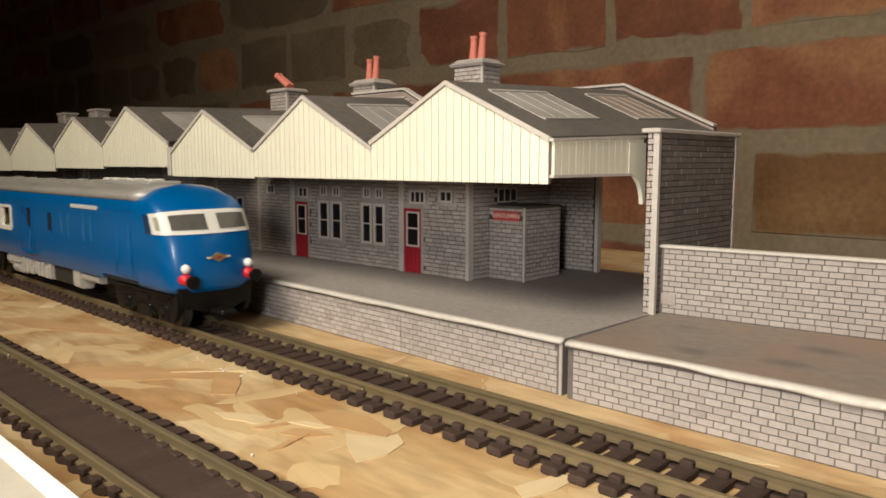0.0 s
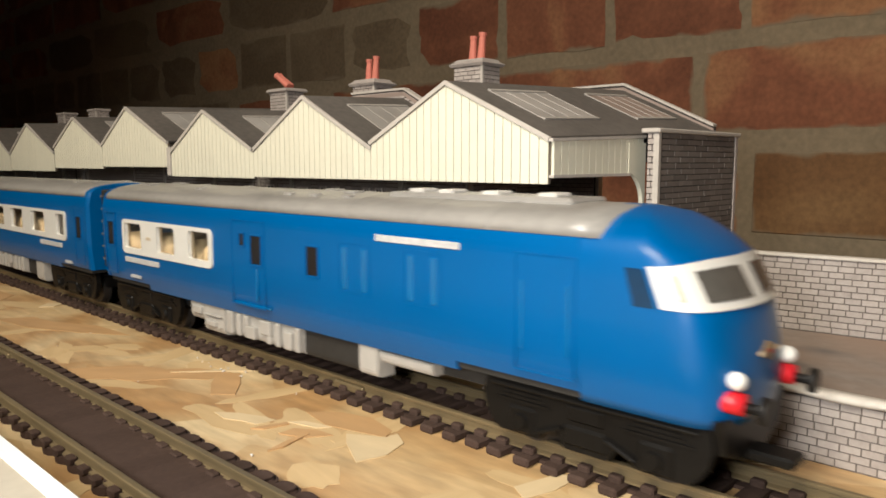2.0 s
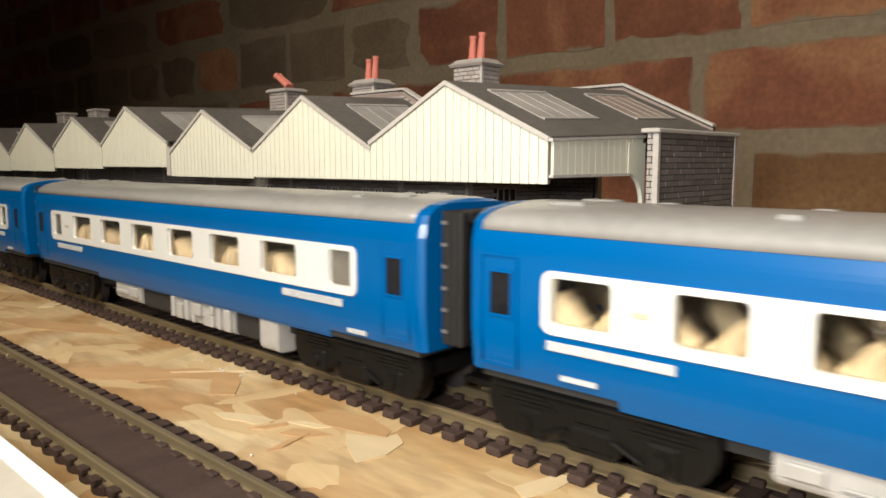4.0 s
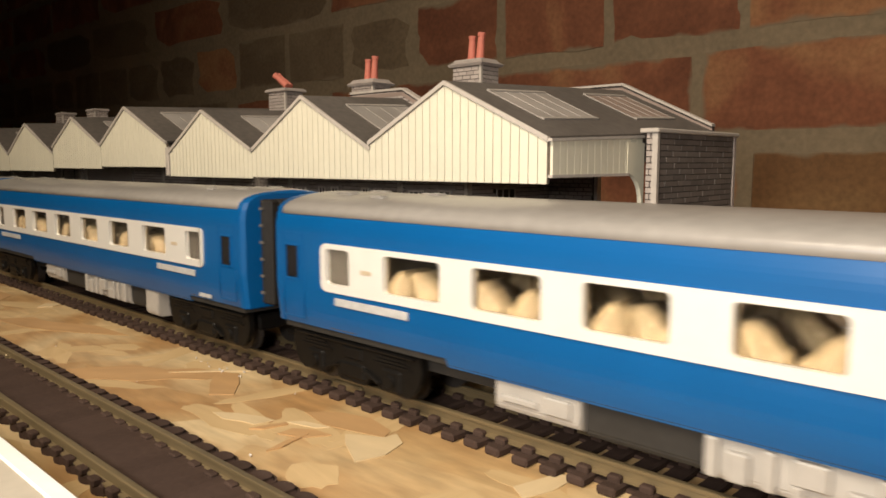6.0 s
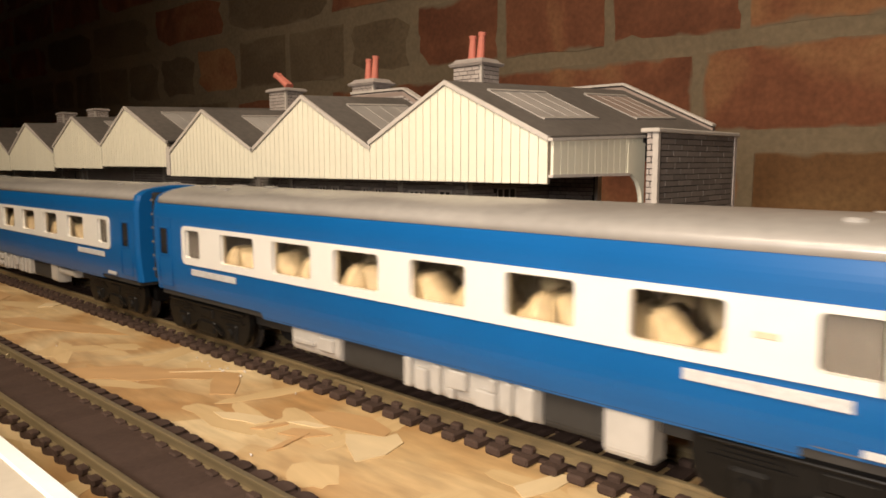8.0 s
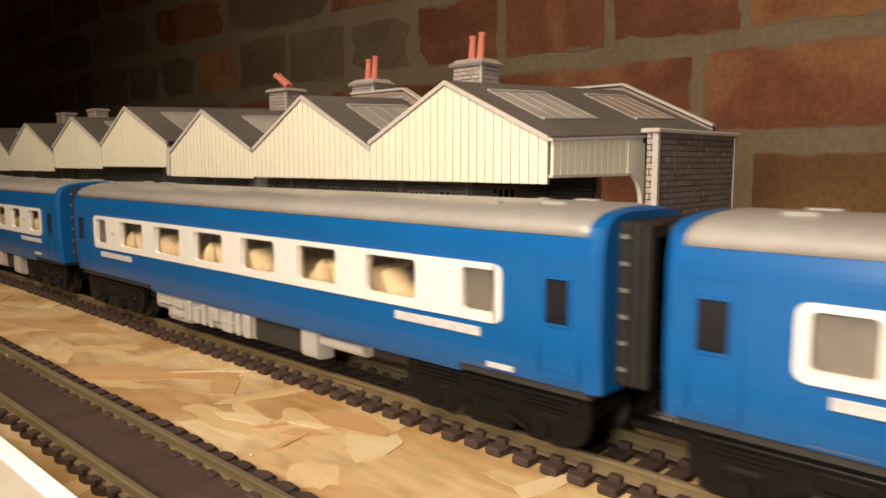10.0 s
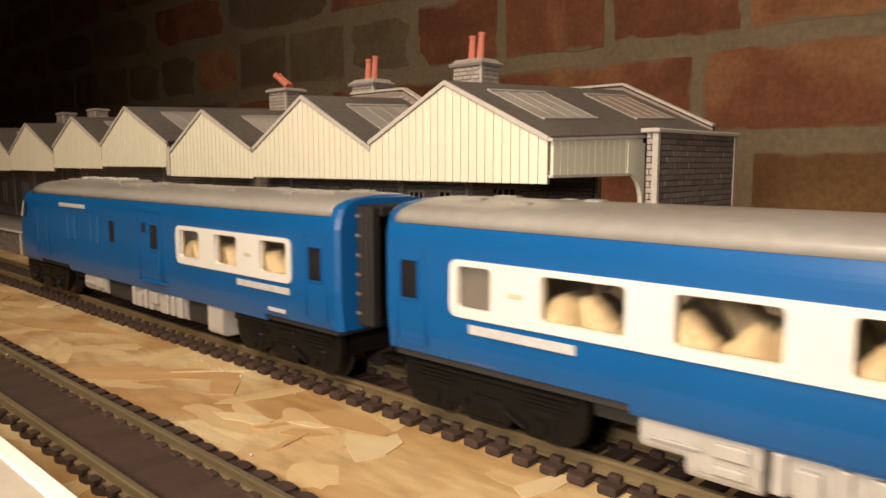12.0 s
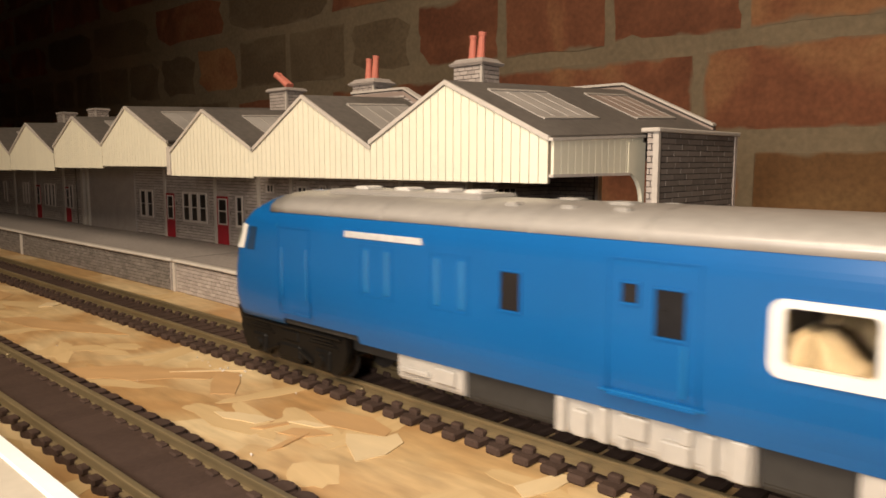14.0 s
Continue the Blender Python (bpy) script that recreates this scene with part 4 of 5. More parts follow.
def underframe(parent, plus=SIDE_A, minus=SIDE_B):
    part("chassis", B(40, 205, -11, 11, 14.5, 19), "under", parent, "dark grey underframe")
    for sg, side in ((1, plus), (-1, minus)):
        for a, c, mat, y, z0, z1 in side:
            bm = bmesh.new()
            face = y + 1.0
            if mat == "equip" and c - a > 30:
                y -= 0.5
            prism(bm, [(sg * 9, z1), (sg * y, z1), (sg * y, z0 + 1.6), (sg * (y - 0.5), z0 + 0.5), (sg * (y - 1.6), z0), (sg * 9, z0)], "x", a, c)
            bmesh.ops.bevel(bm, geom=bm.edges[:], offset=0.3, segments=2, affect="EDGES")
            lo, hi = sorted((sg * (y - 0.5), sg * face))
            ribs = []
            if mat == "equip" and c - a > 30:
                for u, w, p, q in ((0.4, 3.4, 11.2, 18.2), (6.2, 1.8, 11.2, 18.0), (10.5, 5.6, 11.2, 15.0), (10.5, 1.8, 15.0, 18.0), (18.8, 5.4, 13.6, 17.8), (22.4, 1.8, 11.2, 13.6), (26.8, 2.0, 11.2, 18.0), (31.0, 3.6, 11.2, 16.4), (36.2, 2.2, 11.2, 18.2)):
                    ribs.append((a + u, a + u + w, p, q))
            elif mat == "equip" and z1 - z0 > 5 and c - a > 12:
                ribs += [(a + 2, a + 8, z0 + 2.2, z1 - 1.2), (a + 10, c - 2, z0 + 2.6, z1 - 3.0)]
            box_part = part("equipment_box", bm, mat, parent, "pale grey moulded equipment box" if mat == "equip" else "dark grey equipment box")
            for u, w, p, q in ribs:
                part("raised_panel", B(u, w, lo, hi, p, q, bevel=0.3), mat, box_part)


def window_band(parent, a, c, wins, sgn, z0=31.0, z1=43.4):
    """A raised white band with rounded ends and rounded openings."""
    y0, y1 = (17.0, 18.45) if sgn > 0 else (-18.45, -17.0)
    bm = bmesh.new()
    cz0, cz1, r = z0 + 2.1, z1 - 1.3, 2.2
    w = sorted(wins)
    first, last = w[0][0], w[-1][1]

    def round_end(x, d, inner):
        pts = [(inner, z0)] + [(x + d * r - d * r * math.sin(radians(t)), z0 + r - r * math.cos(radians(t))) for t in range(0, 91, 18)]
        pts += [(x + d * r - d * r * math.cos(radians(t)), z1 - r + r * math.sin(radians(t))) for t in range(0, 91, 18)] + [(inner, z1)]
        prism(bm, pts, "y", y0, y1)
    round_end(a, 1, first)
    round_end(c, -1, last)
    box(bm, first, last, y0, y1, z0, cz0)
    box(bm, first, last, y0, y1, cz1, z1)
    for (p0, p1), (q0, q1) in zip(w, w[1:]):
        box(bm, p1, q0, y0, y1, cz0, cz1)
    f = 0.9
    for p0, p1 in w:
        for x, d in ((p0, 1), (p1, -1)):
            for z, e in ((cz0, 1), (cz1, -1)):
                prism(bm, [(x, z), (x + d * f, z), (x + d * f * 0.3, z + e * f * 0.3), (x, z + e * f)], "y", y0, y1)
    band = part("window_band", bm, "white", parent, "cream-white window band with rounded corners")
    for p0, p1 in w:
        g = part("pane", B(p0 - 0.3, p1 + 0.3, min(sgn * 17.3, sgn * 17.55), max(sgn * 17.3, sgn * 17.55), cz0 - 0.3, cz1 + 0.3), "glass", band)
        g.visible_shadow = False
    return band, cz0, cz1


def seats(parent, spots):
    part("interior_floor", B(4, 236, -15, 15, 19.5, 21), "floor_in", parent)
    bm = bmesh.new()
    prism(bm, [(-4.4, 21), (4.6, 21), (4.6, 33.0), (2.6, 33.6), (1.2, 35.8), (-0.8, 37.9), (-2.8, 38.8), (-4.2, 37.8), (-4.4, 33)], "y", -5.4, 5.4)
    bmesh.ops.bevel(bm, geom=bm.edges[:], offset=0.9, segments=2, affect="EDGES")
    me = mesh_of("seat", bm, "seat", True)
    for k, s in enumerate(spots):
        for y in (-10.6, 10.6):
            piece("seat", me, parent, s, y, 0, 180 * (k % 2))


def lining(parent, s0, s1, wins):
    """Brown inner skin of both sides, with the same openings."""
    for sgn in (-1, 1):
        y0, y1 = sorted((sgn * 16.1, sgn * 16.7))
        bm = bmesh.new()
        box(bm, s0, s1, y0, y1, 30.6, 33.0)
        box(bm, s0, s1, y0, y1, 42.2, 50.0)
        cuts = [s0] + [v for w in sorted(wins) for v in w] + [s1]
        for a, c in zip(cuts[::2], cuts[1::2]):
            box(bm, a, c, y0, y1, 33.0, 42.2)
        part("lining", bm, "floor_in", parent, "brown inner side lining")
    part("headlining", B(s0, s1, -16, 16, 48.6, 49.2), "floor_in", parent, "brown headlining")


def lettering(parent, a, c, z0, z1, name="lettering_strip"):
    for sgn in (-1, 1):
        y0, y1 = sorted((sgn * 17.95, sgn * 18.3))
        part(name, B(a, c, y0, y1, z0, z1, bevel=0.1), "label", parent, "pale raised lettering strip")


def roof_vents(parent, spots):
    for s, y, w, d in spots:
        z = 50.2 + 5.6 * math.sqrt(max(0.05, 1 - (y / 17.6) ** 2)) ** 0.75
        part("roof_vent", B(s - w / 2, s + w / 2, y - d / 2, y + d / 2, z - 0.6, z + 0.45, bevel=0.3), "roof", parent)


def end_door(parent, s):
    """Vestibule door pane near a gangway end, with grab rails."""
    for sgn in (-1, 1):
        y0, y1 = sorted((sgn * 17.6, sgn * 18.1))
        part("door_pane", B(s - 2.6, s + 2.6, y0, y1, 33.2, 41.8, bevel=0.1), "dim_pane", parent, "dark vestibule door pane")
        y0, y1 = sorted((sgn * 17.9, sgn * 18.4))
        part("door_edge", ring(s - 5, s + 4.4, 22.5, 45.4, 0.3, y0, sorted((sgn * 17.9, sgn * 18.12))[1] if sgn > 0 else y1), "blue", parent)
        part("pane_frame", ring(s - 3.1, s + 3.1, 32.7, 42.3, 0.45, y0, y1), "blue", parent)


COACH_WINS = [(22.4, 31.6), (45.5, 62.5), (74, 90.5), (101.2, 118), (128.6, 145.8), (155.2, 173), (182.2, 200.5), (213.0, 222.2)]
POWER_WINS = [(19.9, 33), (45, 57.6), (67, 79.8)]


def coach(turned=False, crest=39.1):
    c = thing("pullman_coach", "blue model coach, white window band, beige seats, grey roof", "railway coach", group="train cars")
    bm = side_walls(bmesh.new(), 0.5, LEN - 0.5, [(a - 0.5, b + 0.5, 32.6, 42.6) for a, b in COACH_WINS])
    part("body", bm, "blue", c, "glossy blue body sides")
    part("skirt", skirt(bmesh.new(), 34, 182), "blue", c)
    part("base_plate", B(1, LEN - 1, -16, 16, 18.9, 20.4), "under", c)
    roof(0, LEN, c, True)
    for s, o, k, w in ((0, -1, 3, 12.6), (LEN, 1, 1, 10.5)):
        end_wall(s, c, o)
        gangway(s, c, o, k, w, k > 1)
    for sgn in (-1, 1):
        window_band(c, 20.7, 224.4, COACH_WINS, sgn)
    lining(c, 3, LEN - 3, COACH_WINS)
    seats(c, [47, 56.5, 67.5, 76.5, 86, 96.5, 105, 114.5, 125, 134, 143.5, 153.5, 162.5, 171.5, 181, 190.5, 200])
    for s in (36, 210.5):
        part("partition", B(s - 0.6, s + 0.6, -16, 16, 20.5, 50), "seatback", c, "grey vestibule partition")
    part("blind", B(21.9, 32.2, -16.7, 16.7, 21, 42.6), "seatback", c, "frosted grey lavatory window lining")
    part("blind", B(212.6, 222.6, -16.7, 16.7, 21, 42.6), "seatback", c, "frosted grey lavatory window lining")
    lettering(c, 26.5, 52.5, 27.7, 29.7)
    lettering(c, 192.5, 219, 27.7, 29.7)
    for sgn in (-1, 1):
        y0, y1 = sorted((sgn * 17.3, sgn * 17.75))
        part("number_bar", B(18, 25, y0, y1, 21.5, 22.6), "label", c)
        y0, y1 = sorted((sgn * 18.44, sgn * 18.62))
        part("emblem", B(crest - 1.9, crest + 1.9, y0, y1, 36.8, 37.9, bevel=0.1), "badge", c, "small gilt emblem")
    bogie(27, c)
    bogie(217, c)
    underframe(c, [(241.5 - b, 241.5 - a, *r) for a, b, *r in SIDE_B] if turned else SIDE_A)
    end_door(c, 7.4)
    end_door(c, LEN - 7.4)
    roof_vents(c, [(16, 6, 6, 3), (16, -6, 6, 3), (30, 9, 3, 2.4), (30, -9, 3, 2.4), (228, 6, 6, 3), (228, -6, 6, 3), (212, 9, 4, 2.4), (212, -9, 4, 2.4), (200, 0, 4, 3)])
    return c


NOSE = 0.19


def nose_turn(share):
    """Where on the plan curve the half width reaches this share."""
    return (math.asin(share ** (1 / NOSE)) / (math.pi / 2)) ** (1 / 2.2)


def nose_point(t, z, d=0.0):
    """On the cab front: t from -1 to 1 round the plan curve, height z, d proud."""
    f = np.interp(z, [18.4, 22, 30, 39, 47, 50, 52.5, 54.5, 55.8], [242.0, 243.4, 242.8, 240.8, 236.4, 232.4, 228.5, 224.5, 219])
    w = np.interp(z, [18.4, 25, 31, 47.5, 50.2, 52.5, 54.4, 55.8], [15.8, 17.6, 18, 18, 17.2, 13.8, 9.5, 1.5])
    back = 214.0
    a = math.copysign(abs(t) ** 2.2, t) * math.pi / 2
    e = NOSE
    y = (w + d) * math.copysign(abs(math.sin(a)) ** e, a)
    x = back + (f - back + d) * max(0.0, math.cos(a)) ** e
    x -= 4.2 * abs(y / 18) ** 2 * (x - back) / (f - back)
    return (x, y, z)


def nose_patch(bm, t0, t1, z0, z1, d, nt=8, nz=4, thick=0.4):
    """A skin on the nose; z0 and z1 may be functions of t."""
    g = lambda v, t: v(t) if callable(v) else v
    for dd, flip in ((d, False), (d - thick, True)):
        rows = []
        for j in range(nz + 1):
            row = []
            for i in range(nt + 1):
                t = t0 + (t1 - t0) * i / nt
                z = g(z0, t) + (g(z1, t) - g(z0, t)) * j / nz
                row.append(nose_point(t, z, dd))
            rows.append(row)
        loft(bm, rows)
    bmesh.ops.recalc_face_normals(bm, faces=bm.faces[:])
    return bm


def power_car(tail=False):
    c = thing("pullman_power_car", "blue model power car, white windscreen band, grey roof, red buffers", "locomotive", group="train cars")
    extra = {1: [(95.6, 101.2, 34.0, 42.4), (104.4, 107.6, 39.2, 42.8), (130.2, 135.2, 34, 42)], -1: [(103.2, 108.6, 34.6, 43.0), (97.2, 99.8, 39.6, 43.2), (130.0, 135.0, 34.2, 42)]}
    bm = side_walls(bmesh.new(), 0.5, 214.0, [(a - 0.5, b + 0.5, 32.6, 42.6) for a, b in POWER_WINS])
    part("body", bm, "blue", c, "glossy blue body sides")
    part("skirt", skirt(bmesh.new(), 34, 182), "blue", c)
    part("base_plate", B(1, 236, -15.5, 15.5, 18.9, 20.4), "under", c)
    roof(0, 218, c)
    end_wall(0, c, -1)
    gangway(0, c, -1, 3 if tail else 1, 12.6 if tail else 10.5, tail)
    bm = bmesh.new()
    zs = [18.6, 20.5, 25, 31, 36, 39, 43, 47, 50, 51.5, 53, 54.2, 55.2, 55.8]
    rows = [[nose_point(t / 16, zz) for t in range(-16, 17)] for zz in zs]
    vs = loft(bm, rows)
    bm.faces.new(vs[-1]), bm.faces.new(vs[0][::-1])
    bmesh.ops.recalc_face_normals(bm, faces=bm.faces[:])
    part("cab_nose", bm, "blue", c, "rounded glossy blue cab front", True)
    for sgn in (-1, 1):
        window_band(c, 17.8, 82, POWER_WINS, sgn)
        for k, (a, b, z0, z1) in enumerate(extra[sgn]):
            y0, y1 = sorted((sgn * 17.6, sgn * 18.06))
            part("side_pane", B(a, b, y0, y1, z0, z1, bevel=0.2), "dark" if k else "dim_pane", c, "dark narrow pane")
            y0, y1 = sorted((sgn * 17.8, sgn * 18.3))
            part("pane_frame", ring(a - 0.4, b + 0.4, z0 - 0.4, z1 + 0.4, 0.4, y0, y1), "blue", c)
        y0, y1 = sorted((sgn * 17.9, sgn * 18.35))
        for a in (143.6, 167.2):
            grille = part("louvre", ring(a, a + 11.8, 31.4, 44.2, 0.3, *sorted((sgn * 17.9, sgn * 18.1))), "blue", c, "raised blue louvre frame")
            for u in (1.2, 8.6):
                part("slat", B(a + u, a + u + 2.0, *sorted((sgn * 17.9, sgn * 18.2)), 32.4, 43.0, bevel=0.12), "panel", grille)
        door = part("door", ring(93.0, 110.4, 21.9, 47.2, 0.3, *sorted((sgn * 17.9, sgn * 18.15))), "blue", c, "blue side door outline")
        part("grab_rail", B(100.9 - sgn * 5.2 - 0.5, 100.9 - sgn * 5.2 + 0.5, y0, y1, 24, 33.2, bevel=0.15), "panel", door)
        part("door_sill", B(92, 112, min(sgn * 16.9, sgn * 17.75), max(sgn * 16.9, sgn * 17.75), 22.0, 22.7, bevel=0.15), "panel", door)
        cab_door = part("cab_door", ring(199.4, 213.6, 22.6, 46.4, 0.3, *sorted((sgn * 17.9, sgn * 18.15))), "blue", c, "blue cab door outline")
        for u in (200.6, 211.6):
            part("grab_rail", B(u, u + 0.8, y0, y1, 27.0, 41.0, bevel=0.15), "panel", cab_door)
        y0, y1 = sorted((sgn * 17.9, sgn * 18.25))
        part("number_bar", B(22, 30, sorted((sgn * 17.3, sgn * 17.75))[0], sorted((sgn * 17.3, sgn * 17.75))[1], 22.2, 23.2), "label", c)
        y0, y1 = sorted((sgn * 18.44, sgn * 18.62))
        part("emblem", B(37.2, 40.6, y0, y1, 36.8, 37.9, bevel=0.1), "badge", c, "small gilt emblem")
        part("cab_side_pane", nose_patch(bmesh.new(), sgn * 0.992, sgn * 0.958, 38.9, 45.6, 0.15, 4, 2), "cab_pane", c, "dark cab side pane")
    lining(c, 3, 100, POWER_WINS)
    seats(c, [21, 31, 43.5, 53, 63.5, 73, 80])
    part("partition", B(84, 85.2, -16, 16, 20.5, 50), "seatback", c, "grey partition")
    part("engine_room", B(102, 206, -14, 14, 20.5, 49), "under", c, "dark engine room block")
    lettering(c, 19, 45.5, 27.8, 29.7)
    lettering(c, 157.6, 184.5, 45.4, 47.0)
    # windscreen: a white band with a raked top, two panes and corner panes
    low = lambda t: 39.0
    high = lambda t: 46.0 + 1.3 * (1 - abs(t) ** 1.5)
    band = part("windscreen_band", nose_patch(bmesh.new(), -0.94, 0.94, low, high, 0.3, 64, 5), "white", c, "cream-white windscreen surround", True)
    for sgn in (-1, 1):
        t0, t1 = (nose_turn(0.12), nose_turn(0.78)) if sgn > 0 else (-nose_turn(0.78), -nose_turn(0.12))
        part("windscreen", nose_patch(bmesh.new(), t0, t1, 40.5, lambda t: high(t) - 1.4, 0.55, 20, 4), "windscreen", band, "smoked windscreen pane", True)
        part("quarter_light", nose_patch(bmesh.new(), sgn * 0.73, sgn * 0.84, 40.6, 45.0, 0.5, 6, 3), "quarter", band, "pale greenish corner pane", True)
        if tail:
            continue
        s = sgn * 12.2
        bm = bmesh.new()
        bmesh.ops.create_uvsphere(bm, u_segments=16, v_segments=10, radius=1.65, matrix=Matrix.Translation((242.0, s, 27.4)))
        part("marker_lamp", bm, "edge_white", c, "round white marker lamp", True)
        bm = bmesh.new()
        rod(bm, (238, s, 23.6), (243.6, s, 23.6), 2.1, 1.9, 20)
        part("buffer_shroud", bm, "redlamp", c, "red buffer shroud", True)
        bm = bmesh.new()
        rod(bm, (243.4, s, 23.2), (246.5, s, 23.2), 0.9, 0.9, 14)
        rod(bm, (246.4, s, 23.2), (247.4, s, 23.2), 2.4, 2.3, 20)
        part("buffer", bm, "black", c, "dark round buffer head")
    bm = bmesh.new()
    pts = [(-4.8, 30.6), (-2.2, 31.2), (0, 32.3), (2.2, 31.2), (4.8, 30.6), (2.2, 30.0), (0, 28.9), (-2.2, 30.0)]
    prism(bm, pts, "x", 242.3, 243.0)
    crest = part("emblem", bm, "gold", c, "gilt diamond-shaped emblem")
    part("crest_centre", B(242.6, 243.1, -0.9, 0.9, 30.1, 31.0, bevel=0.15), "red", crest, "red centre of the emblem")
    for u in (-3.6, 3.6):
        part("crest_wing", B(242.6, 243.15, u - 0.9, u + 0.9, 30.2, 31.0, bevel=0.15), "badge", crest, "pale wing of the emblem")
    bm = bmesh.new()
    prism(bm, [(-14.5, 20.4), (14.5, 20.4), (13, 14), (6, 11.5), (-6, 11.5), (-13, 14)], "x", 238.5, 241)
    part("buffer_beam", bm, "black", c, "black valance below the cab")
    part("coupling", B(240, 249, -3, 3, 10.5, 12.5, bevel=0.5), "black", c, "black plastic coupling hook")
    bogie(27, c)
    bogie(214, c, 25)
    underframe(c)
    end_door(c, 7.4)
    roof_vents(c, [(16, 6, 8, 4), (16, -6, 8, 4), (30, 9, 4, 3), (60, 9, 4, 3), (60, -9, 4, 3), (112, 10, 3, 2.6), (112, -10, 3, 2.6), (124, 10, 3, 2.6), (124, -10, 3, 2.6), (138, 10, 3, 2.6), (138, -10, 3, 2.6), (116, 3, 5, 4), (132, -3, 5, 4)])
    bm = bmesh.new()
    box(bm, 150, 205, -7, 7, 54.6, 56.6, bevel=0.7)
    part("roof_hatch", bm, "roof", c, "raised grey engine hatch")
    for s in (104, 128, 146, 172, 192):
        sec = roof_section(17.7, 50.2, 5.74)
        bm = bmesh.new()
        vs = loft(bm, [[(s - 0.25, y, zz) for y, zz in sec], [(s + 0.25, y, zz) for y, zz in sec]])
        part("roof_rib", bm, "roof", c)
    for s in (156, 166, 180, 196):
        part("exhaust_port", B(s - 2.5, s + 2.5, -3, 3, 56.2, 57.4, bevel=0.4), "roofd", c)
    return c


lead = power_car()
first = coach(crest=206.6)
second = coach()
third = coach(True, 206.6)
rear = tagged(power_car(True), "blue model power car running last, white windscreen band, grey roof")


# ---- pieces: stones nearest the camera, bricks, strands of the board ----
stone_pieces(P0, -218.8, -94, 0.2, 14.12, 0.3, 1.74, 4.1, 51)
stone_pieces(P1, -66, -1.7, 0.2, 14.12, 0.3, 1.74, 4.1, 52)
stone_pieces(W0, 0.8, 100, 0.2, 21, 0.3, 1.74, 4.1, 53)
stones(W0, 100.2, 240, 0.2, 21, 0.3, row=1.74, length=4.1, seed=54)
room_bricks()


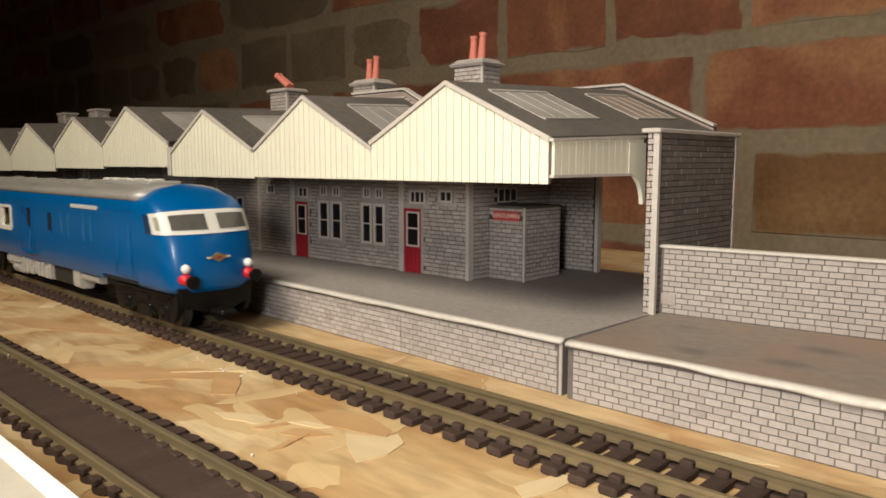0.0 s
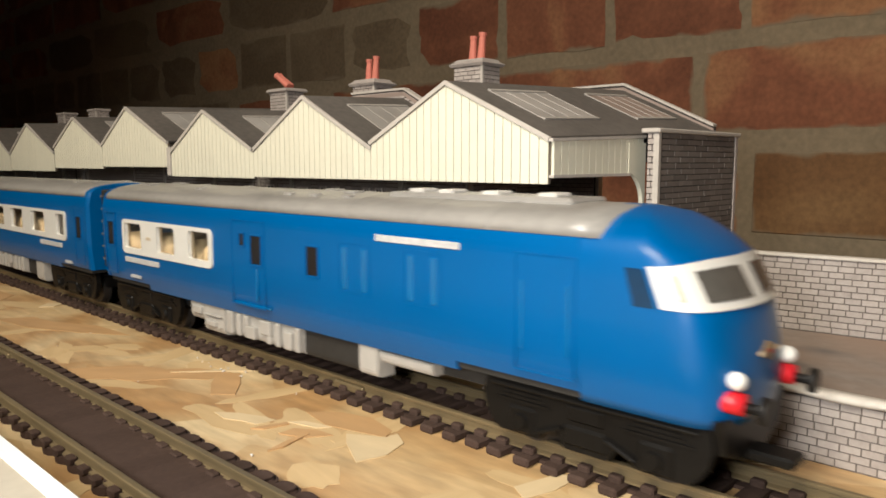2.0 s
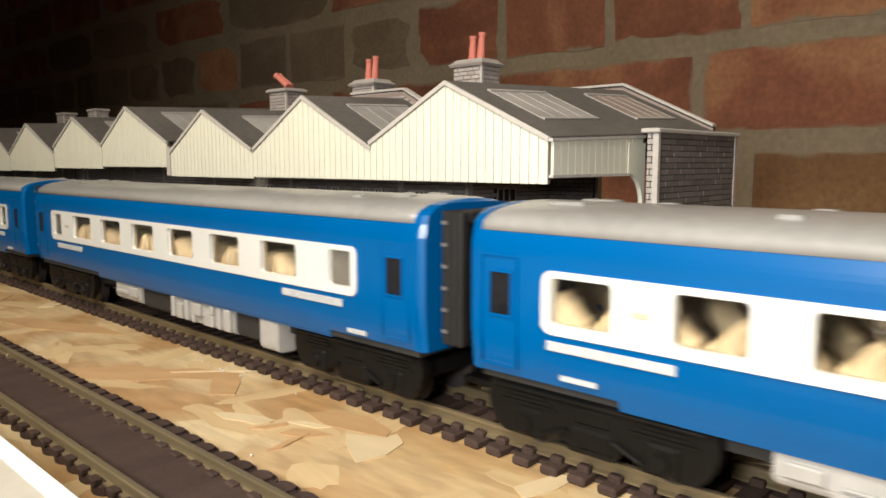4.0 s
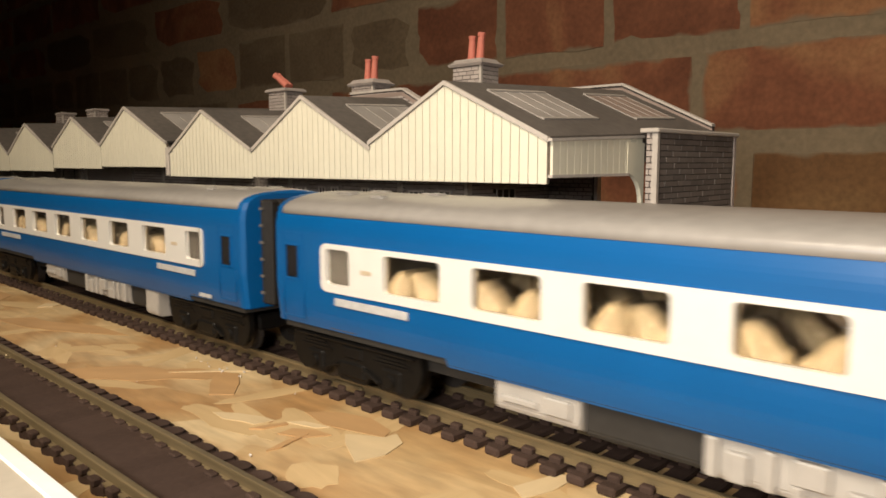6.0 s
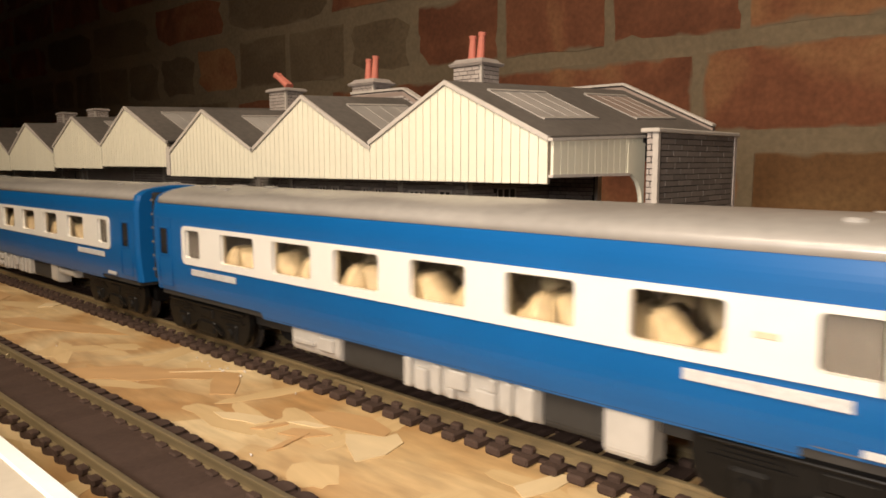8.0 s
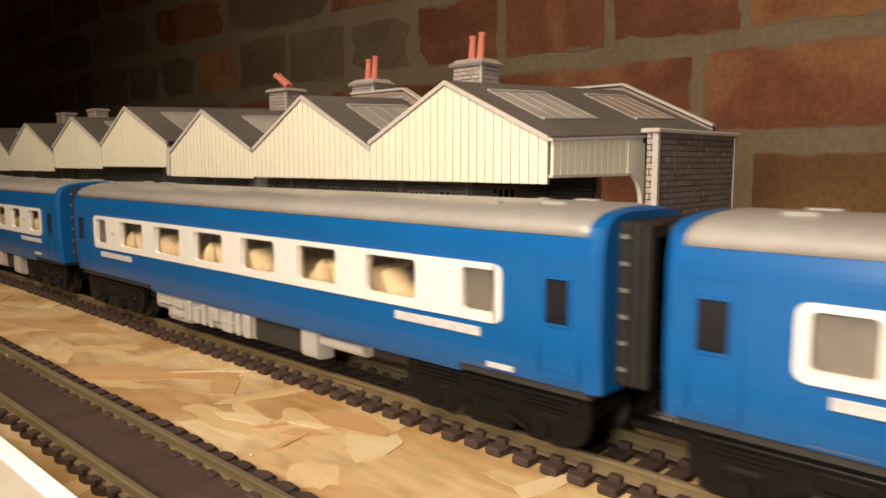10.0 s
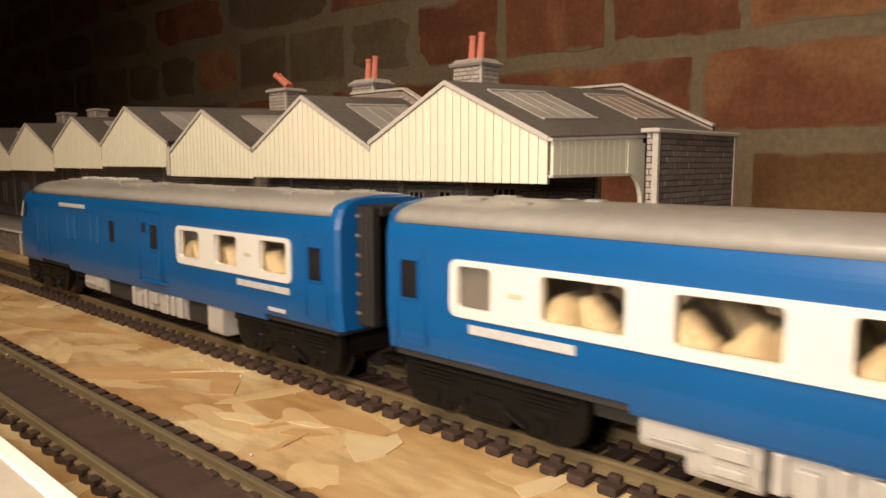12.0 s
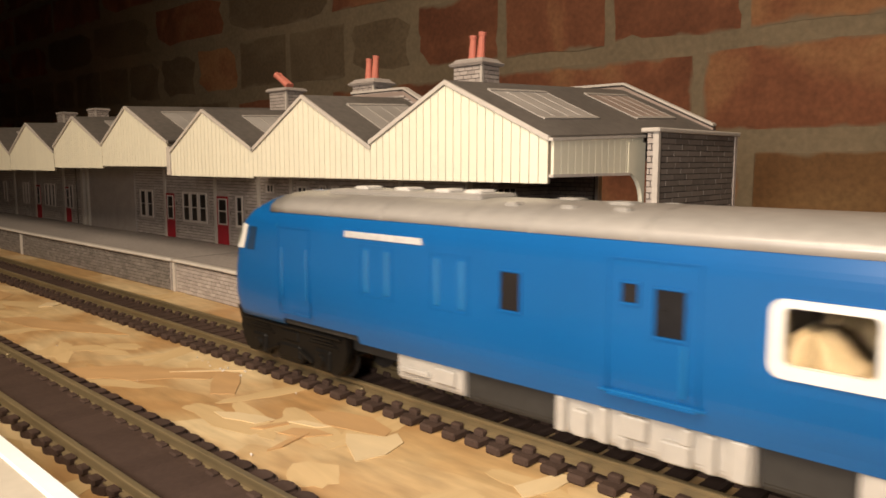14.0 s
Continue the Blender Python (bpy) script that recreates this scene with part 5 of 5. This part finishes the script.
def flakes():
    """Loose-edged wood strands on the table between the tracks."""
    board = bpy.data.objects["ground"]
    rng = random.Random(8)
    shapes = []
    for k in range(14):
        bm = bmesh.new()
        n, l, w = 18, rng.uniform(5, 20), rng.uniform(2, 6)
        pts = [(l * math.cos(2 * math.pi * i / n) * rng.uniform(0.7, 1.1), w * math.sin(2 * math.pi * i / n) * rng.uniform(0.65, 1.15)) for i in range(n)]
        prism(bm, pts, "z", -0.15, 0.0)
        shapes.append(mesh_of("wood_strand", bm, "flake"))
    for k in range(64):
        y = rng.uniform(81, 117) if k < 44 else rng.choice((rng.uniform(148, 163), rng.uniform(38, 46)))
        piece("wood_strand", rng.choice(shapes), board, rng.uniform(-560, 40) if k % 3 else rng.uniform(-260, 0), y, 0.01 + 0.0015 * k, rng.uniform(0, 180))
    # the strands that stand out: pale splinters, red-brown patches and lifted chips
    for k, (mat, x, y, turn, high, pts) in enumerate((
            ("brown_flake", -218, 95, 42, 0.05, [(-27, -4), (-20, -8), (-6, -6.5), (3, -9), (14, -6), (24, -7), (30, 0), (17, 5), (8, 3.5), (-4, 8), (-17, 5), (-24, 3)]),
            ("brown_flake", -132, 112, 0, 0.05, [(-19, -3), (-8, -5.5), (2, -3), (9, -1), (7, 3), (-3, 5.5), (-12, 3)]),
            ("brown_flake", -300, 104, 15, 0.05, [(-40, -5), (-10, -8), (14, -4), (34, 2), (9, 7), (-12, 3), (-28, 5)]),
            ("brown_flake", -420, 101, 5, 0.05, [(-40, -8), (4, -12), (44, -4), (30, 9), (-20, 10)]),
            ("cream_flake", -122, 107, 0, 0.16, [(-9.3, -1), (-5, -4.5), (5, -10), (7, -3), (4.8, 4.4), (-0.4, 7.4), (-0.8, 4)]),
            ("cream_flake", -202, 111, 0, 0.22, [(-8.5, -9.2), (-3, -4), (9, 9.6), (2, 4), (-2, -1)]),
            ("brown_flake", -188, 107.6, 0, 0.14, [(-11, 3.4), (-6, 8.4), (3, 3), (11, -3.6), (6, -8.2), (-3, -3)]),
            ("cream_flake", -158, 96, 0, 0.1, [(-10, -3.4), (-5, 0.4), (2, 3.4), (6.5, 4), (5.4, -1), (1, -2), (-4, -4.2)]),
            # these two slivers draw the dark shadow lines of cracks in brown
            ("brown_flake", -148.5, 96.5, 0, 0.3, [(-2.2, -4.2), (0.4, -2), (2.2, 4), (0.8, 4.4), (-1, 0)]),
            ("brown_flake", -136.5, 94, 0, 0.3, [(0.6, -6.6), (1.4, -3), (0.2, 1), (-0.8, 6), (-1.8, 5), (-1, -1)]),
            ("brown_flake", -139, 100, 30, 0.12, [(-6, -2), (1, -3), (7, 0), (2, 2.2), (-4, 2)]),
            ("cream_flake", -143, 104, 20, 0.12, [(-6, -0.8), (3, -1.4), (6, 0.6), (-2, 1.4)]),
            ("cream_flake", -81, 115, 80, 0.16, [(-7, -2), (0, -3), (9, -1.5), (6, 2), (-5, 3)]),
            ("cream_flake", -60, 155, 10, 0.16, [(-9, -1), (0, -2), (10, 0), (0, 2)]),
            ("cream_flake", -351, 116, 70, 0.25, [(-5, -4), (1, -5), (6, 1), (-2, 5)]))):
        piece("wood_strand", mesh_of("wood_strand", prism(bmesh.new(), pts, "z", -0.1, high), mat), board, x, y, 0.11 + 0.002 * k, turn)


flakes()


def crumbs():
    """Pale specks of debris lying on the table by the track."""
    board = bpy.data.objects["ground"]
    rng = random.Random(4)
    bm = bmesh.new()
    bmesh.ops.create_icosphere(bm, subdivisions=1, radius=0.34)
    for v in bm.verts:
        v.co *= rng.uniform(0.6, 1.3)
    me = mesh_of("crumb", bm, "crumb")
    for k in range(26):
        x, y = (rng.gauss(-204, 10), rng.uniform(113, 118)) if k < 12 else (rng.uniform(-330, -40), rng.choice((rng.uniform(82, 117), rng.uniform(149, 162))))
        ob = piece("crumb", me, board, x, y, 0.3, rng.uniform(0, 360))
        ob.scale = [rng.uniform(0.4, 1.5) for _ in range(3)]


crumbs()


def motions():
    """The train glides by, checked a little before the middle; each car keeps its place in it, with a little slack in the couplings."""
    pace = ((0.0, 0), (2.0, 0), (3.2, -0.2), (4.3, -1.4), (5.2, -2.0), (5.8, -0.8), (6.5, 0), (8.0, 0), (10.0, 0), (12.0, 0), (14.0, 0))

    def rows(offset, turn):
        return [(t, pose((-758.1 + 94.7 * t + lag + offset) * MM, 0.1333, 0, 0, 0, turn)) for t, lag in pace]
    walk(lead, rows(P + GAP, 0))
    walk(first, rows(P + 1.1, 180))
    walk(second, rows(0, 180))
    walk(third, rows(-P + 2.5, 180))
    walk(rear, rows(-2 * P, 180))


motions()
